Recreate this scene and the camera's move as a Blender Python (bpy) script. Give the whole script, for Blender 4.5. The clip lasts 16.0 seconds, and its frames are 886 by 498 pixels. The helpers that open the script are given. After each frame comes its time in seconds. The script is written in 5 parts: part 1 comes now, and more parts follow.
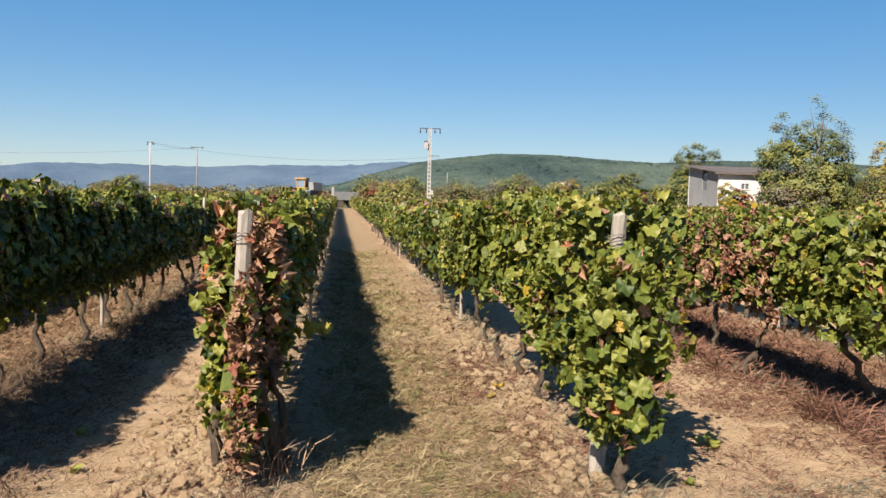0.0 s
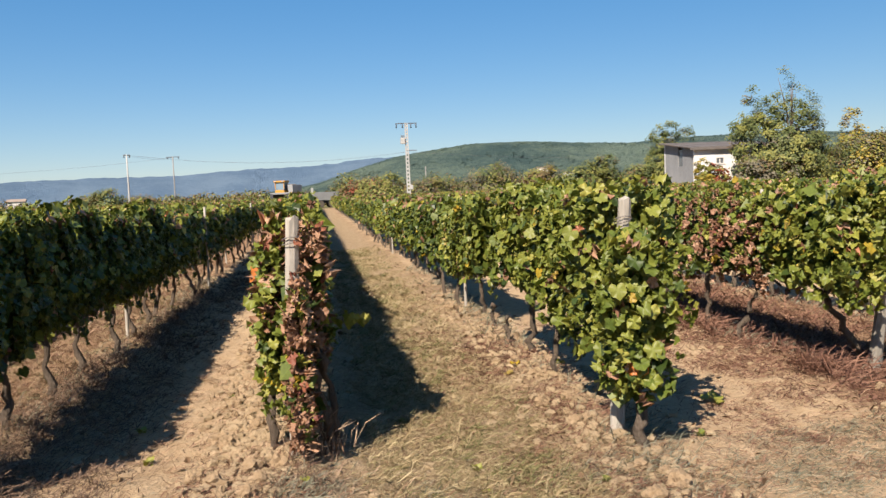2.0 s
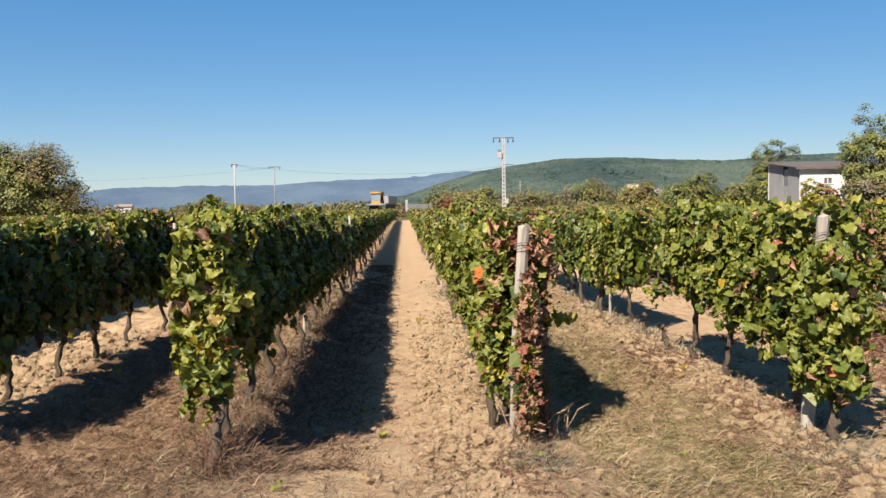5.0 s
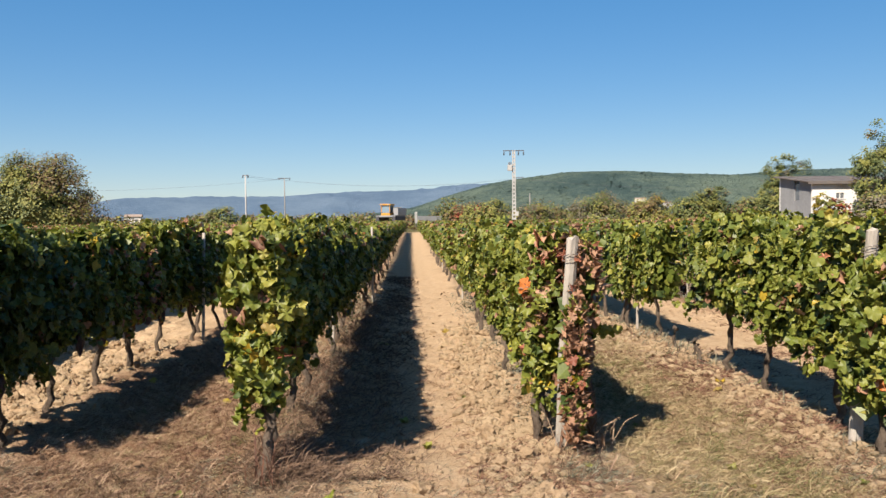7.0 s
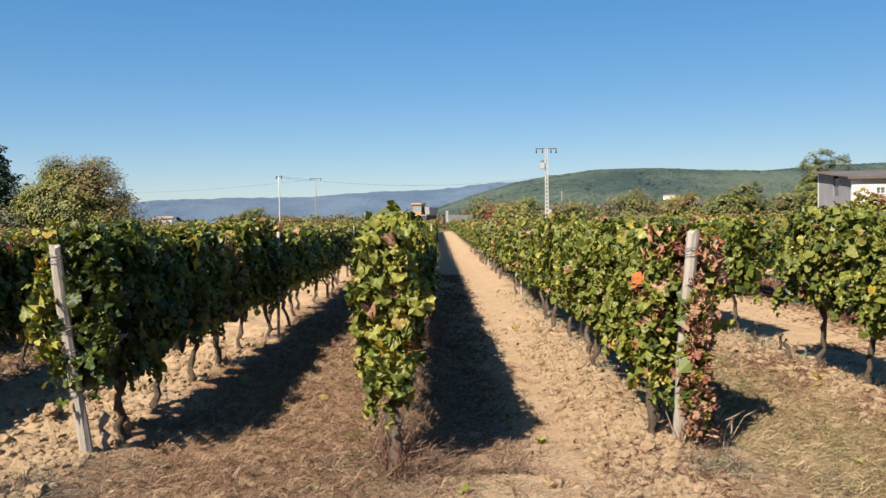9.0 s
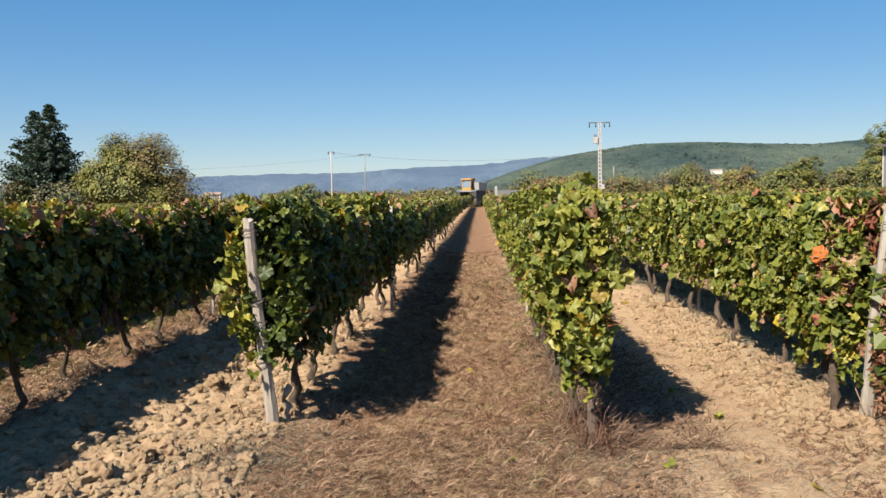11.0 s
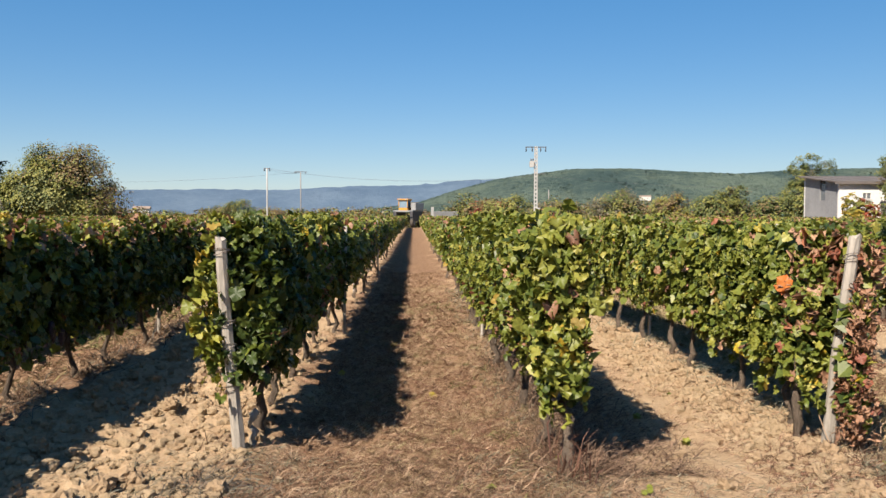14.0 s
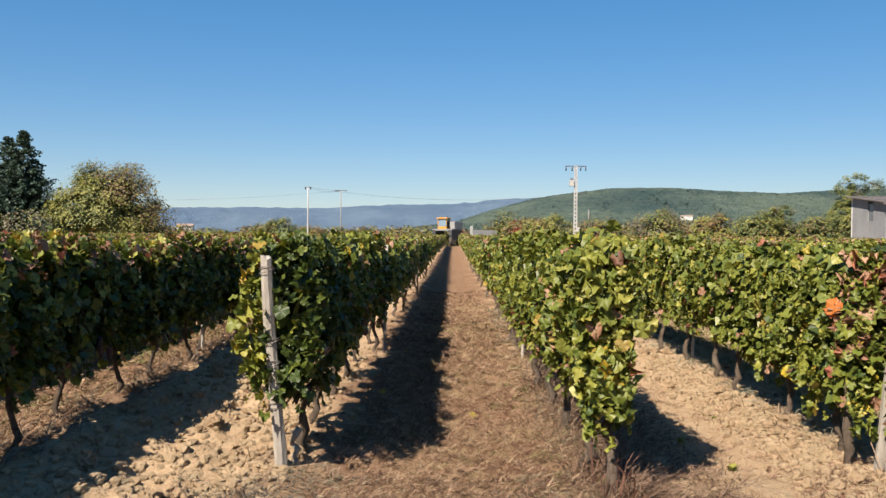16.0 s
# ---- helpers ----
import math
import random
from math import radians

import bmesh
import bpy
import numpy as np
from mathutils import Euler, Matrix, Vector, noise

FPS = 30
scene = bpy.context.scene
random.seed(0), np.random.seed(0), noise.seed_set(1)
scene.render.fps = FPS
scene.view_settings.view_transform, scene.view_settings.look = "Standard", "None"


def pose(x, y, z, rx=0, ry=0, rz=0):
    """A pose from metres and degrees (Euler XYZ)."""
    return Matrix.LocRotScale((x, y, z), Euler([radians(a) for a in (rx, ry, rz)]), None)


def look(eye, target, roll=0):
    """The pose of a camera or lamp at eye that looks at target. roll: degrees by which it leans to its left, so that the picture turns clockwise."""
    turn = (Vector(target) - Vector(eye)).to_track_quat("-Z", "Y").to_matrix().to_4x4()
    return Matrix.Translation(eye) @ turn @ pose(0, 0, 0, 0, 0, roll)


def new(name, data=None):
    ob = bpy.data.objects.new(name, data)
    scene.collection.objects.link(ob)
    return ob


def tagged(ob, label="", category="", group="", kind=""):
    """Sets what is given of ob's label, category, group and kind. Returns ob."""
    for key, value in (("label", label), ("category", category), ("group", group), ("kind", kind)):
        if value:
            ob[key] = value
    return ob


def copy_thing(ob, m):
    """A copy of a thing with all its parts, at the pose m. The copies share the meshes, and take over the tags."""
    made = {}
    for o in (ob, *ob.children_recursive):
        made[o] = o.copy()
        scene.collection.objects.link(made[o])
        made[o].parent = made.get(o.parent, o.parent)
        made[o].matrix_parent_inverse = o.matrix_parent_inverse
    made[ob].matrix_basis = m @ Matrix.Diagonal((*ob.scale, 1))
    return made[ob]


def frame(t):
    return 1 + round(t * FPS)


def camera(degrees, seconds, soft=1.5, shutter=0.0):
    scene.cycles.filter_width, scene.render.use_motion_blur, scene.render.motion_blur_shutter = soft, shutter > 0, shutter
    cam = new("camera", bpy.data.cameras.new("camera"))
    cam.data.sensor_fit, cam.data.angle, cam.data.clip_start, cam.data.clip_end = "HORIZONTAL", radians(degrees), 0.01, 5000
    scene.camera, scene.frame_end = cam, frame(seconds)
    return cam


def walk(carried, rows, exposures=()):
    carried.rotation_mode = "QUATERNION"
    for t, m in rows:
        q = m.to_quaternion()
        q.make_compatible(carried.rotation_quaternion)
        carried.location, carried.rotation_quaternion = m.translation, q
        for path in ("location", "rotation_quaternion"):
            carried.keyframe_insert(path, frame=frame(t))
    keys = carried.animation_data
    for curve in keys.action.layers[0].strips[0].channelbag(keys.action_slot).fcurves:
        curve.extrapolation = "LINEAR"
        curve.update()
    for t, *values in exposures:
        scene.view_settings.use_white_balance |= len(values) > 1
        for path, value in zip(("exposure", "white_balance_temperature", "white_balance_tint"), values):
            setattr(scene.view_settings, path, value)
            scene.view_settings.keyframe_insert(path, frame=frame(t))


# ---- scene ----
cam = camera(56.6, 16.0, soft=1.5)
PATH = [
    (0, (0.118, 0.172, 1.596), (0.37, 2.152, 1.473), 1.5),
    (0.5, (0.102, 0.027, 1.582), (0.325, 2.011, 1.457), 0.8),
    (1, (0.064, -0.13, 1.593), (0.293, 1.852, 1.465), 0.5),
    (1.5, (-0.039, -0.201, 1.605), (0.199, 1.781, 1.477), -0.1),
    (2, (-0.213, -0.293, 1.623), (0.084, 1.68, 1.482), -2.3),
    (2.5, (-0.326, -0.386, 1.616), (0.011, 1.579, 1.455), -2.1),
    (3, (-0.455, -0.527, 1.605), (-0.111, 1.435, 1.432), -2.4),
    (3.5, (-0.59, -0.605, 1.623), (-0.241, 1.357, 1.454), -2.4),
    (4, (-0.857, -0.678, 1.655), (-0.516, 1.286, 1.488), -3.0),
    (4.5, (-1.013, -0.795, 1.643), (-0.884, 1.196, 1.515), -1.9),
    (4.7, (-1.066, -0.857, 1.636), (-0.975, 1.138, 1.525), -1.0),
    (6.8, (-1.43, -0.887, 1.637), (-1.31, 1.107, 1.554), -0.9),
    (7, (-1.423, -0.878, 1.632), (-1.347, 1.119, 1.56), -0.6),
    (7.5, (-1.476, -0.91, 1.637), (-1.436, 1.089, 1.578), -0.2),
    (8, (-1.637, -0.928, 1.629), (-1.585, 1.07, 1.566), -1.0),
    (8.5, (-1.849, -0.948, 1.628), (-1.795, 1.05, 1.562), -1.3),
    (9, (-2.036, -0.884, 1.614), (-2.025, 1.115, 1.541), -1.1),
    (9.5, (-2.277, -0.83, 1.622), (-2.292, 1.168, 1.54), -1.0),
    (10, (-2.552, -0.886, 1.616), (-2.653, 1.108, 1.489), -1.7),
    (10.2, (-2.645, -0.894, 1.611), (-2.769, 1.097, 1.479), -1.3),
    (12.3, (-3.271, -0.822, 1.631), (-3.269, 1.175, 1.52), -0.5),
    (12.5, (-3.272, -0.825, 1.624), (-3.261, 1.172, 1.518), -0.3),
    (13, (-3.263, -0.823, 1.632), (-3.227, 1.174, 1.53), -0.2),
    (13.5, (-3.267, -0.817, 1.64), (-3.212, 1.18, 1.547), 0.0),
    (14, (-3.269, -0.816, 1.638), (-3.199, 1.181, 1.555), 0.1),
    (14.5, (-3.275, -0.816, 1.641), (-3.219, 1.182, 1.56), 0.2),
    (15, (-3.282, -0.815, 1.651), (-3.283, 1.184, 1.573), 0.3),
    (15.5, (-3.291, -0.819, 1.646), (-3.323, 1.18, 1.594), 0.4),
    (16, (-3.296, -0.822, 1.646), (-3.32, 1.177, 1.608), 0.4),
]
walk(cam, [(t, look(eye, target, roll)) for t, eye, target, roll in PATH])

# ---------- light ----------
SUN_EL, SUN_AZ = radians(43.5), math.atan2(-0.60, -0.86)
world = bpy.data.worlds.new("sky")
scene.world = world
world.use_nodes = True
wn = world.node_tree.nodes
sky = wn.new("ShaderNodeTexSky")
sky.sky_type = "NISHITA"
sky.sun_disc = False
sky.sun_elevation = SUN_EL
sky.sun_rotation = radians(194)
sky.altitude = 200
sky.air_density, sky.dust_density, sky.ozone_density = 1.0, 0.3, 2.6
wn["Background"].inputs[1].default_value = 0.099
air = wn.new("ShaderNodeMix")
air.data_type, air.blend_type = "RGBA", "MULTIPLY"
air.inputs[0].default_value = 1.0
air.inputs[7].default_value = (0.90, 1.0, 1.20, 1)
even = wn.new("ShaderNodeGamma")
even.inputs[1].default_value = 0.57
clear = wn.new("ShaderNodeHueSaturation")
clear.inputs["Saturation"].default_value = 1.62
world.node_tree.links.new(sky.outputs[0], air.inputs[6])
world.node_tree.links.new(air.outputs[2], even.inputs[0])
world.node_tree.links.new(even.outputs[0], clear.inputs["Color"])
world.node_tree.links.new(clear.outputs[0], wn["Background"].inputs[0])
sun = new("sun", bpy.data.lights.new("sun", "SUN"))
sun.data.energy, sun.data.angle, sun.data.color = 5.0, radians(0.53), (1.0, 0.88, 0.74)
sun.matrix_world = look((-0.60 * 50, -0.86 * 50, 50), (0, 0, 0))
scene.view_settings.exposure = 1.15

# ---------- small helpers ----------


def np_mesh(name, V, F, mats, mi=None, smooth=False, uv=None):
    me = bpy.data.meshes.new(name)
    V, F = np.asarray(V, np.float32), np.asarray(F, np.int32)
    me.vertices.add(len(V))
    me.vertices.foreach_set("co", V.ravel())
    n, k = F.shape
    me.loops.add(n * k)
    me.loops.foreach_set("vertex_index", F.ravel())
    me.polygons.add(n)
    me.polygons.foreach_set("loop_start", np.arange(n, dtype=np.int32) * k)
    for m in mats:
        me.materials.append(m)
    if mi is not None:
        me.polygons.foreach_set("material_index", np.asarray(mi, np.int32))
    me.polygons.foreach_set("use_smooth", np.full(n, smooth))
    if uv is not None:
        me.uv_layers.new(name="leaf").data.foreach_set("uv", np.asarray(uv, np.float32).ravel())
    me.update(calc_edges=True)
    return me


def part(name, data, parent=None, label="", m=None):
    ob = new(name, data)
    if m is not None:
        ob.matrix_basis = m
    if parent is not None:
        ob.parent = parent
    if label:
        tagged(ob, label)
    return ob


def bm_mesh(name, bm, mat, smooth=False):
    me = bpy.data.meshes.new(name)
    for f in bm.faces:
        f.smooth = smooth
    bm.to_mesh(me)
    bm.free()
    me.materials.append(mat)
    return me


def box(bm, lo, hi, bevel=0.0, taper=1.0):
    r = bmesh.ops.create_cube(bm, size=1.0)
    for v in r["verts"]:
        k = taper if v.co.z > 0 else 1.0
        c = [(lo[i] + hi[i]) / 2 for i in range(3)]
        s = [hi[i] - lo[i] for i in range(3)]
        v.co = Vector((c[0] + v.co.x * s[0] * k, c[1] + v.co.y * s[1] * k, c[2] + v.co.z * s[2]))
    if bevel:
        es = list({e for v in r["verts"] for e in v.link_edges})
        bmesh.ops.bevel(bm, geom=es, offset=bevel, segments=2, profile=0.7, affect="EDGES")
    return r


def box_mesh(name, lo, hi, mat, bevel=0.0, taper=1.0):
    bm = bmesh.new()
    box(bm, lo, hi, bevel, taper)
    return bm_mesh(name, bm, mat)


def tube(pts, radii, sides=6, cap=True):
    """Vertices and quads of a tube along points."""
    pts = np.asarray(pts, float)
    radii = np.broadcast_to(np.asarray(radii, float), (len(pts),))
    d = np.gradient(pts, axis=0)
    d /= np.linalg.norm(d, axis=1)[:, None] + 1e-9
    ref = np.where(np.abs(d[:, 2:3]) > 0.9, np.array([[1.0, 0, 0]]), np.array([[0, 0, 1.0]]))
    u = np.cross(d, ref)
    u /= np.linalg.norm(u, axis=1)[:, None] + 1e-9
    w = np.cross(d, u)
    a = np.linspace(0, 2 * math.pi, sides, endpoint=False)
    V = pts[:, None] + radii[:, None, None] * (np.cos(a)[None, :, None] * u[:, None] + np.sin(a)[None, :, None] * w[:, None])
    n = len(pts)
    F = []
    for i in range(n - 1):
        for j in range(sides):
            k = (j + 1) % sides
            F.append((i * sides + j, i * sides + k, (i + 1) * sides + k, (i + 1) * sides + j))
    V = V.reshape(-1, 3)
    if cap:
        V = np.vstack([V, pts[-1:]])
        t = len(V) - 1
        for j in range(sides):
            F.append(((n - 1) * sides + j, (n - 1) * sides + (j + 1) % sides, t, t))
    return V, np.array([f if f[2] != f[3] else (f[0], f[1], f[2], f[2]) for f in F])


def fuse(items):
    Vs, Fs, o = [], [], 0
    for V, F in items:
        Vs.append(V)
        Fs.append(np.asarray(F) + o)
        o += len(V)
    return np.vstack(Vs), np.vstack(Fs)


def quads_mesh(name, VF, mat, smooth=True):
    """Mesh from quads, some of which end in a doubled corner (triangles)."""
    V, F = VF
    me = bpy.data.meshes.new(name)
    me.from_pydata([tuple(v) for v in V], [], [tuple(f[:3]) if f[2] == f[3] else tuple(f) for f in F.tolist()])
    me.materials.append(mat)
    me.polygons.foreach_set("use_smooth", np.full(len(me.polygons), smooth))
    me.update()
    return me


def hash2(i, j, seed):
    h = np.sin(i * 127.1 + j * 311.7 + seed * 74.7) * 43758.5453
    return h - np.floor(h)


def vnoise(x, y, seed=0):
    i, j = np.floor(x), np.floor(y)
    f, g = x - i, y - j
    f, g = f * f * (3 - 2 * f), g * g * (3 - 2 * g)
    return (hash2(i, j, seed) * (1 - f) + hash2(i + 1, j, seed) * f) * (1 - g) + (hash2(i, j + 1, seed) * (1 - f) + hash2(i + 1, j + 1, seed) * f) * g


def fbm(x, y, seed=0, octaves=4):
    s, a, t = 0, 0.5, 0
    for k in range(octaves):
        s = s + a * vnoise(x * 2 ** k, y * 2 ** k, seed + k)
        t += a
        a *= 0.55
    return s / t


# ---------- materials ----------
def material(name, rough=0.8, spec=0.3):
    m = bpy.data.materials.new(name)
    m.use_nodes = True
    nt = m.node_tree
    p = nt.nodes["Principled BSDF"]
    p.inputs["Roughness"].default_value = rough
    p.inputs["Specular IOR Level"].default_value = spec
    return m, nt, p


def ramp(nt, src, stops):
    r = nt.nodes.new("ShaderNodeValToRGB")
    e = r.color_ramp.elements
    while len(e) < len(stops):
        e.new(0.5)
    for el, (pos, col) in zip(e, stops):
        el.position, el.color = pos, (*col, 1)
    nt.links.new(src, r.inputs[0])
    return r.outputs[0]


def tex_noise(nt, scale, detail=6, rough=0.6, coord="Object", stretch=None):
    tc = nt.nodes.new("ShaderNodeTexCoord")
    n = nt.nodes.new("ShaderNodeTexNoise")
    n.inputs["Scale"].default_value = scale
    n.inputs["Detail"].default_value = detail
    n.inputs["Roughness"].default_value = rough
    src = tc.outputs[coord]
    if stretch:
        mp = nt.nodes.new("ShaderNodeMapping")
        mp.inputs["Scale"].default_value = stretch
        nt.links.new(src, mp.inputs[0])
        src = mp.outputs[0]
    nt.links.new(src, n.inputs["Vector"])
    return n.outputs[0]


def mix_col(nt, fac, a, b, mode="MIX"):
    m = nt.nodes.new("ShaderNodeMix")
    m.data_type, m.blend_type = "RGBA", mode
    for s, v in ((m.inputs[0], fac), (m.inputs[6], a), (m.inputs[7], b)):
        if isinstance(v, (int, float)):
            s.default_value = v
        elif isinstance(v, tuple):
            s.default_value = (*v, 1)
        else:
            nt.links.new(v, s)
    return m.outputs[2]


def mathn(nt, op, a, b=0.0, c=0.0):
    m = nt.nodes.new("ShaderNodeMath")
    m.operation = op
    for s, v in zip(m.inputs, (a, b, c)):
        if isinstance(v, (int, float)):
            s.default_value = v
        else:
            nt.links.new(v, s)
    return m.outputs[0]


def bump(nt, p, h, strength, dist=0.02):
    b = nt.nodes.new("ShaderNodeBump")
    b.inputs["Strength"].default_value = strength
    b.inputs["Distance"].default_value = dist
    nt.links.new(h, b.inputs["Height"])
    nt.links.new(b.outputs[0], p.inputs["Normal"])


def rough_mat(name, a, b, scale=8, rough=0.85, spec=0.2, bumps=0.4, dist=0.01, stretch=None, metal=0.0):
    m, nt, p = material(name, rough, spec)
    big = tex_noise(nt, scale * 0.25, 4, stretch=stretch)
    fine = tex_noise(nt, scale * 3, 6, 0.7, stretch=stretch)
    f = mathn(nt, "ADD", mathn(nt, "MULTIPLY", big, 0.55), mathn(nt, "MULTIPLY", fine, 0.45))
    nt.links.new(ramp(nt, f, [(0.32, a), (0.68, b)]), p.inputs["Base Color"])
    p.inputs["Metallic"].default_value = metal
    bump(nt, p, fine, bumps, dist)
    return m


def leaf_mat(name, a, b, c, glow=0.23, rough=0.46, spec=0.35, veins=False):
    """Leaf: colour differs leaf by leaf, is mottled within it, and lets light through."""
    m, nt, p = material(name, rough, spec)
    g, o = nt.nodes.new("ShaderNodeNewGeometry"), nt.nodes.new("ShaderNodeObjectInfo")
    r = mathn(nt, "FRACT", mathn(nt, "ADD", g.outputs["Random Per Island"], o.outputs["Random"]))
    base = ramp(nt, r, [(0.0, a), (0.55, b), (1.0, c)])
    mott = tex_noise(nt, 28, 4, 0.65)
    dark = ramp(nt, mott, [(0.3, (0.7, 0.68, 0.62)), (0.55, (1, 1, 1)), (0.75, (1.2, 1.16, 1.05))])
    col = mix_col(nt, 1.0, base, dark, "MULTIPLY")
    if veins:
        # pale ribs fan out from the stalk; the margin dries first
        uvn = nt.nodes.new("ShaderNodeUVMap")
        uvn.uv_map = "leaf"
        sp = nt.nodes.new("ShaderNodeSeparateXYZ")
        nt.links.new(uvn.outputs[0], sp.inputs[0])
        yy = mathn(nt, "SUBTRACT", sp.outputs[1], 0.06)
        ang = mathn(nt, "ARCTAN2", sp.outputs[0], yy)
        rad = mathn(nt, "SQRT", mathn(nt, "ADD", mathn(nt, "MULTIPLY", sp.outputs[0], sp.outputs[0]), mathn(nt, "MULTIPLY", yy, yy)))
        d = mathn(nt, "MULTIPLY", mathn(nt, "ABSOLUTE", mathn(nt, "SINE", mathn(nt, "MULTIPLY", ang, 4.2))), rad)
        rib = ramp(nt, d, [(0.0, (1, 1, 1)), (0.10, (0, 0, 0))])
        col = mix_col(nt, rib, col, mix_col(nt, 1.0, col, (1.25, 1.25, 1.3), "MULTIPLY"))
        cy = mathn(nt, "SUBTRACT", sp.outputs[1], 0.36)
        rim = mathn(nt, "SQRT", mathn(nt, "ADD", mathn(nt, "MULTIPLY", sp.outputs[0], sp.outputs[0]), mathn(nt, "MULTIPLY", cy, cy)))
        edge = mathn(nt, "MULTIPLY", ramp(nt, rim, [(0.33, (0, 0, 0)), (0.56, (1, 1, 1))]), mathn(nt, "MULTIPLY", mott, 1.1))
        col = mix_col(nt, edge, col, mix_col(nt, 1.0, col, (1.25, 1.07, 0.9), "MULTIPLY"))
    nt.links.new(col, p.inputs["Base Color"])
    tr = nt.nodes.new("ShaderNodeBsdfTranslucent")
    nt.links.new(mix_col(nt, 1.0, col, (1.25, 1.2, 0.6), "MULTIPLY"), tr.inputs[0])
    mx = nt.nodes.new("ShaderNodeMixShader")
    mx.inputs[0].default_value = glow
    nt.links.new(p.outputs[0], mx.inputs[1])
    nt.links.new(tr.outputs[0], mx.inputs[2])
    nt.links.new(mx.outputs[0], nt.nodes["Material Output"].inputs["Surface"])
    bump(nt, p, mott, 0.25, 0.004)
    return m


# dark green also carries the shade of rows seen from their far side
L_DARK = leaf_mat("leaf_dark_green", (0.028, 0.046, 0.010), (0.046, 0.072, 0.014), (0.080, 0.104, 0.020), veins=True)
L_GREEN = leaf_mat("leaf_green", (0.082, 0.112, 0.019), (0.126, 0.152, 0.026), (0.182, 0.195, 0.038), veins=True)
L_LIME = leaf_mat("leaf_lime", (0.152, 0.175, 0.030), (0.208, 0.220, 0.039), (0.29, 0.272, 0.064), veins=True)
L_YELL = leaf_mat("leaf_yellow", (0.288, 0.2432, 0.032), (0.3328, 0.2304, 0.0256), (0.256, 0.192, 0.0576), veins=True)
L_RUST = leaf_mat("leaf_rust", (0.13, 0.066, 0.040), (0.24, 0.130, 0.078), (0.36, 0.225, 0.148), 0.12, 0.65, veins=True)
L_RED = leaf_mat("leaf_red", (0.13, 0.045, 0.032), (0.21, 0.075, 0.045), (0.31, 0.13, 0.07), 0.15, 0.55, veins=True)
LEAVES = [L_DARK, L_GREEN, L_LIME, L_YELL, L_RUST, L_RED]
BARK = rough_mat("vine_bark", (0.045, 0.033, 0.024), (0.20, 0.155, 0.118), 34, bumps=1.0, dist=0.03, stretch=(1, 1, 0.25))
CANE = rough_mat("cane_bark", (0.1024, 0.048, 0.0256), (0.192, 0.1088, 0.064), 40, bumps=0.4)
TREEBARK = rough_mat("tree_bark", (0.06, 0.05, 0.04), (0.16, 0.13, 0.10), 12, bumps=0.8)
POSTWOOD = rough_mat("weathered_post", (0.20, 0.18, 0.15), (0.44, 0.40, 0.35), 22, bumps=0.7, dist=0.006, stretch=(1, 1, 0.12))
POSTGREY = rough_mat("grey_post", (0.16, 0.145, 0.12), (0.34, 0.31, 0.265), 22, bumps=0.8, dist=0.006, stretch=(1, 1, 0.12))
STEEL = rough_mat("rusty_wire", (0.16, 0.13, 0.11), (0.30, 0.27, 0.25), 60, rough=0.55, spec=0.5, metal=0.6)
CLODP = rough_mat("soil_clod_large", (0.22, 0.148, 0.084), (0.385, 0.282, 0.178), 1.6, bumps=0.5, dist=0.15)
CLOD = rough_mat("soil_clod", (0.245, 0.175, 0.100), (0.385, 0.292, 0.188), 18, bumps=1.0, dist=0.02)
CONCRETE = rough_mat("pale_concrete", (0.27, 0.265, 0.255), (0.42, 0.415, 0.40), 6, bumps=0.3)
DARKIRON = rough_mat("dark_iron", (0.06, 0.06, 0.065), (0.14, 0.14, 0.15), 20, rough=0.6, spec=0.5, metal=0.5)


def blade_mat(name, a, b, c):
    m, nt, p = material(name, 0.7, 0.2)
    g = nt.nodes.new("ShaderNodeNewGeometry")
    nt.links.new(ramp(nt, g.outputs["Random Per Island"], [(0, a), (0.5, b), (1, c)]), p.inputs["Base Color"])
    return m


STRAW = blade_mat("dry_grass", (0.16, 0.11, 0.052), (0.27, 0.205, 0.112), (0.40, 0.325, 0.195))
GRASSG = blade_mat("green_grass", (0.06, 0.065, 0.02), (0.12, 0.115, 0.042), (0.2, 0.18, 0.08))
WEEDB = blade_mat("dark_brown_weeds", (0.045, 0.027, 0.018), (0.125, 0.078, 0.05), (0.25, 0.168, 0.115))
BROWNG = blade_mat("brown_weeds", (0.085, 0.046, 0.028), (0.22, 0.132, 0.078), (0.42, 0.30, 0.20))
GREYG = blade_mat("grey_weeds", (0.064, 0.064, 0.0384), (0.1408, 0.1344, 0.0896), (0.2304, 0.2176, 0.16))

LITTER = blade_mat("leaf_litter", (0.06, 0.028, 0.02), (0.135, 0.066, 0.044), (0.22, 0.12, 0.08))
GREYDARK = blade_mat("dead_weeds", (0.03, 0.028, 0.024), (0.07, 0.062, 0.052), (0.14, 0.125, 0.105))


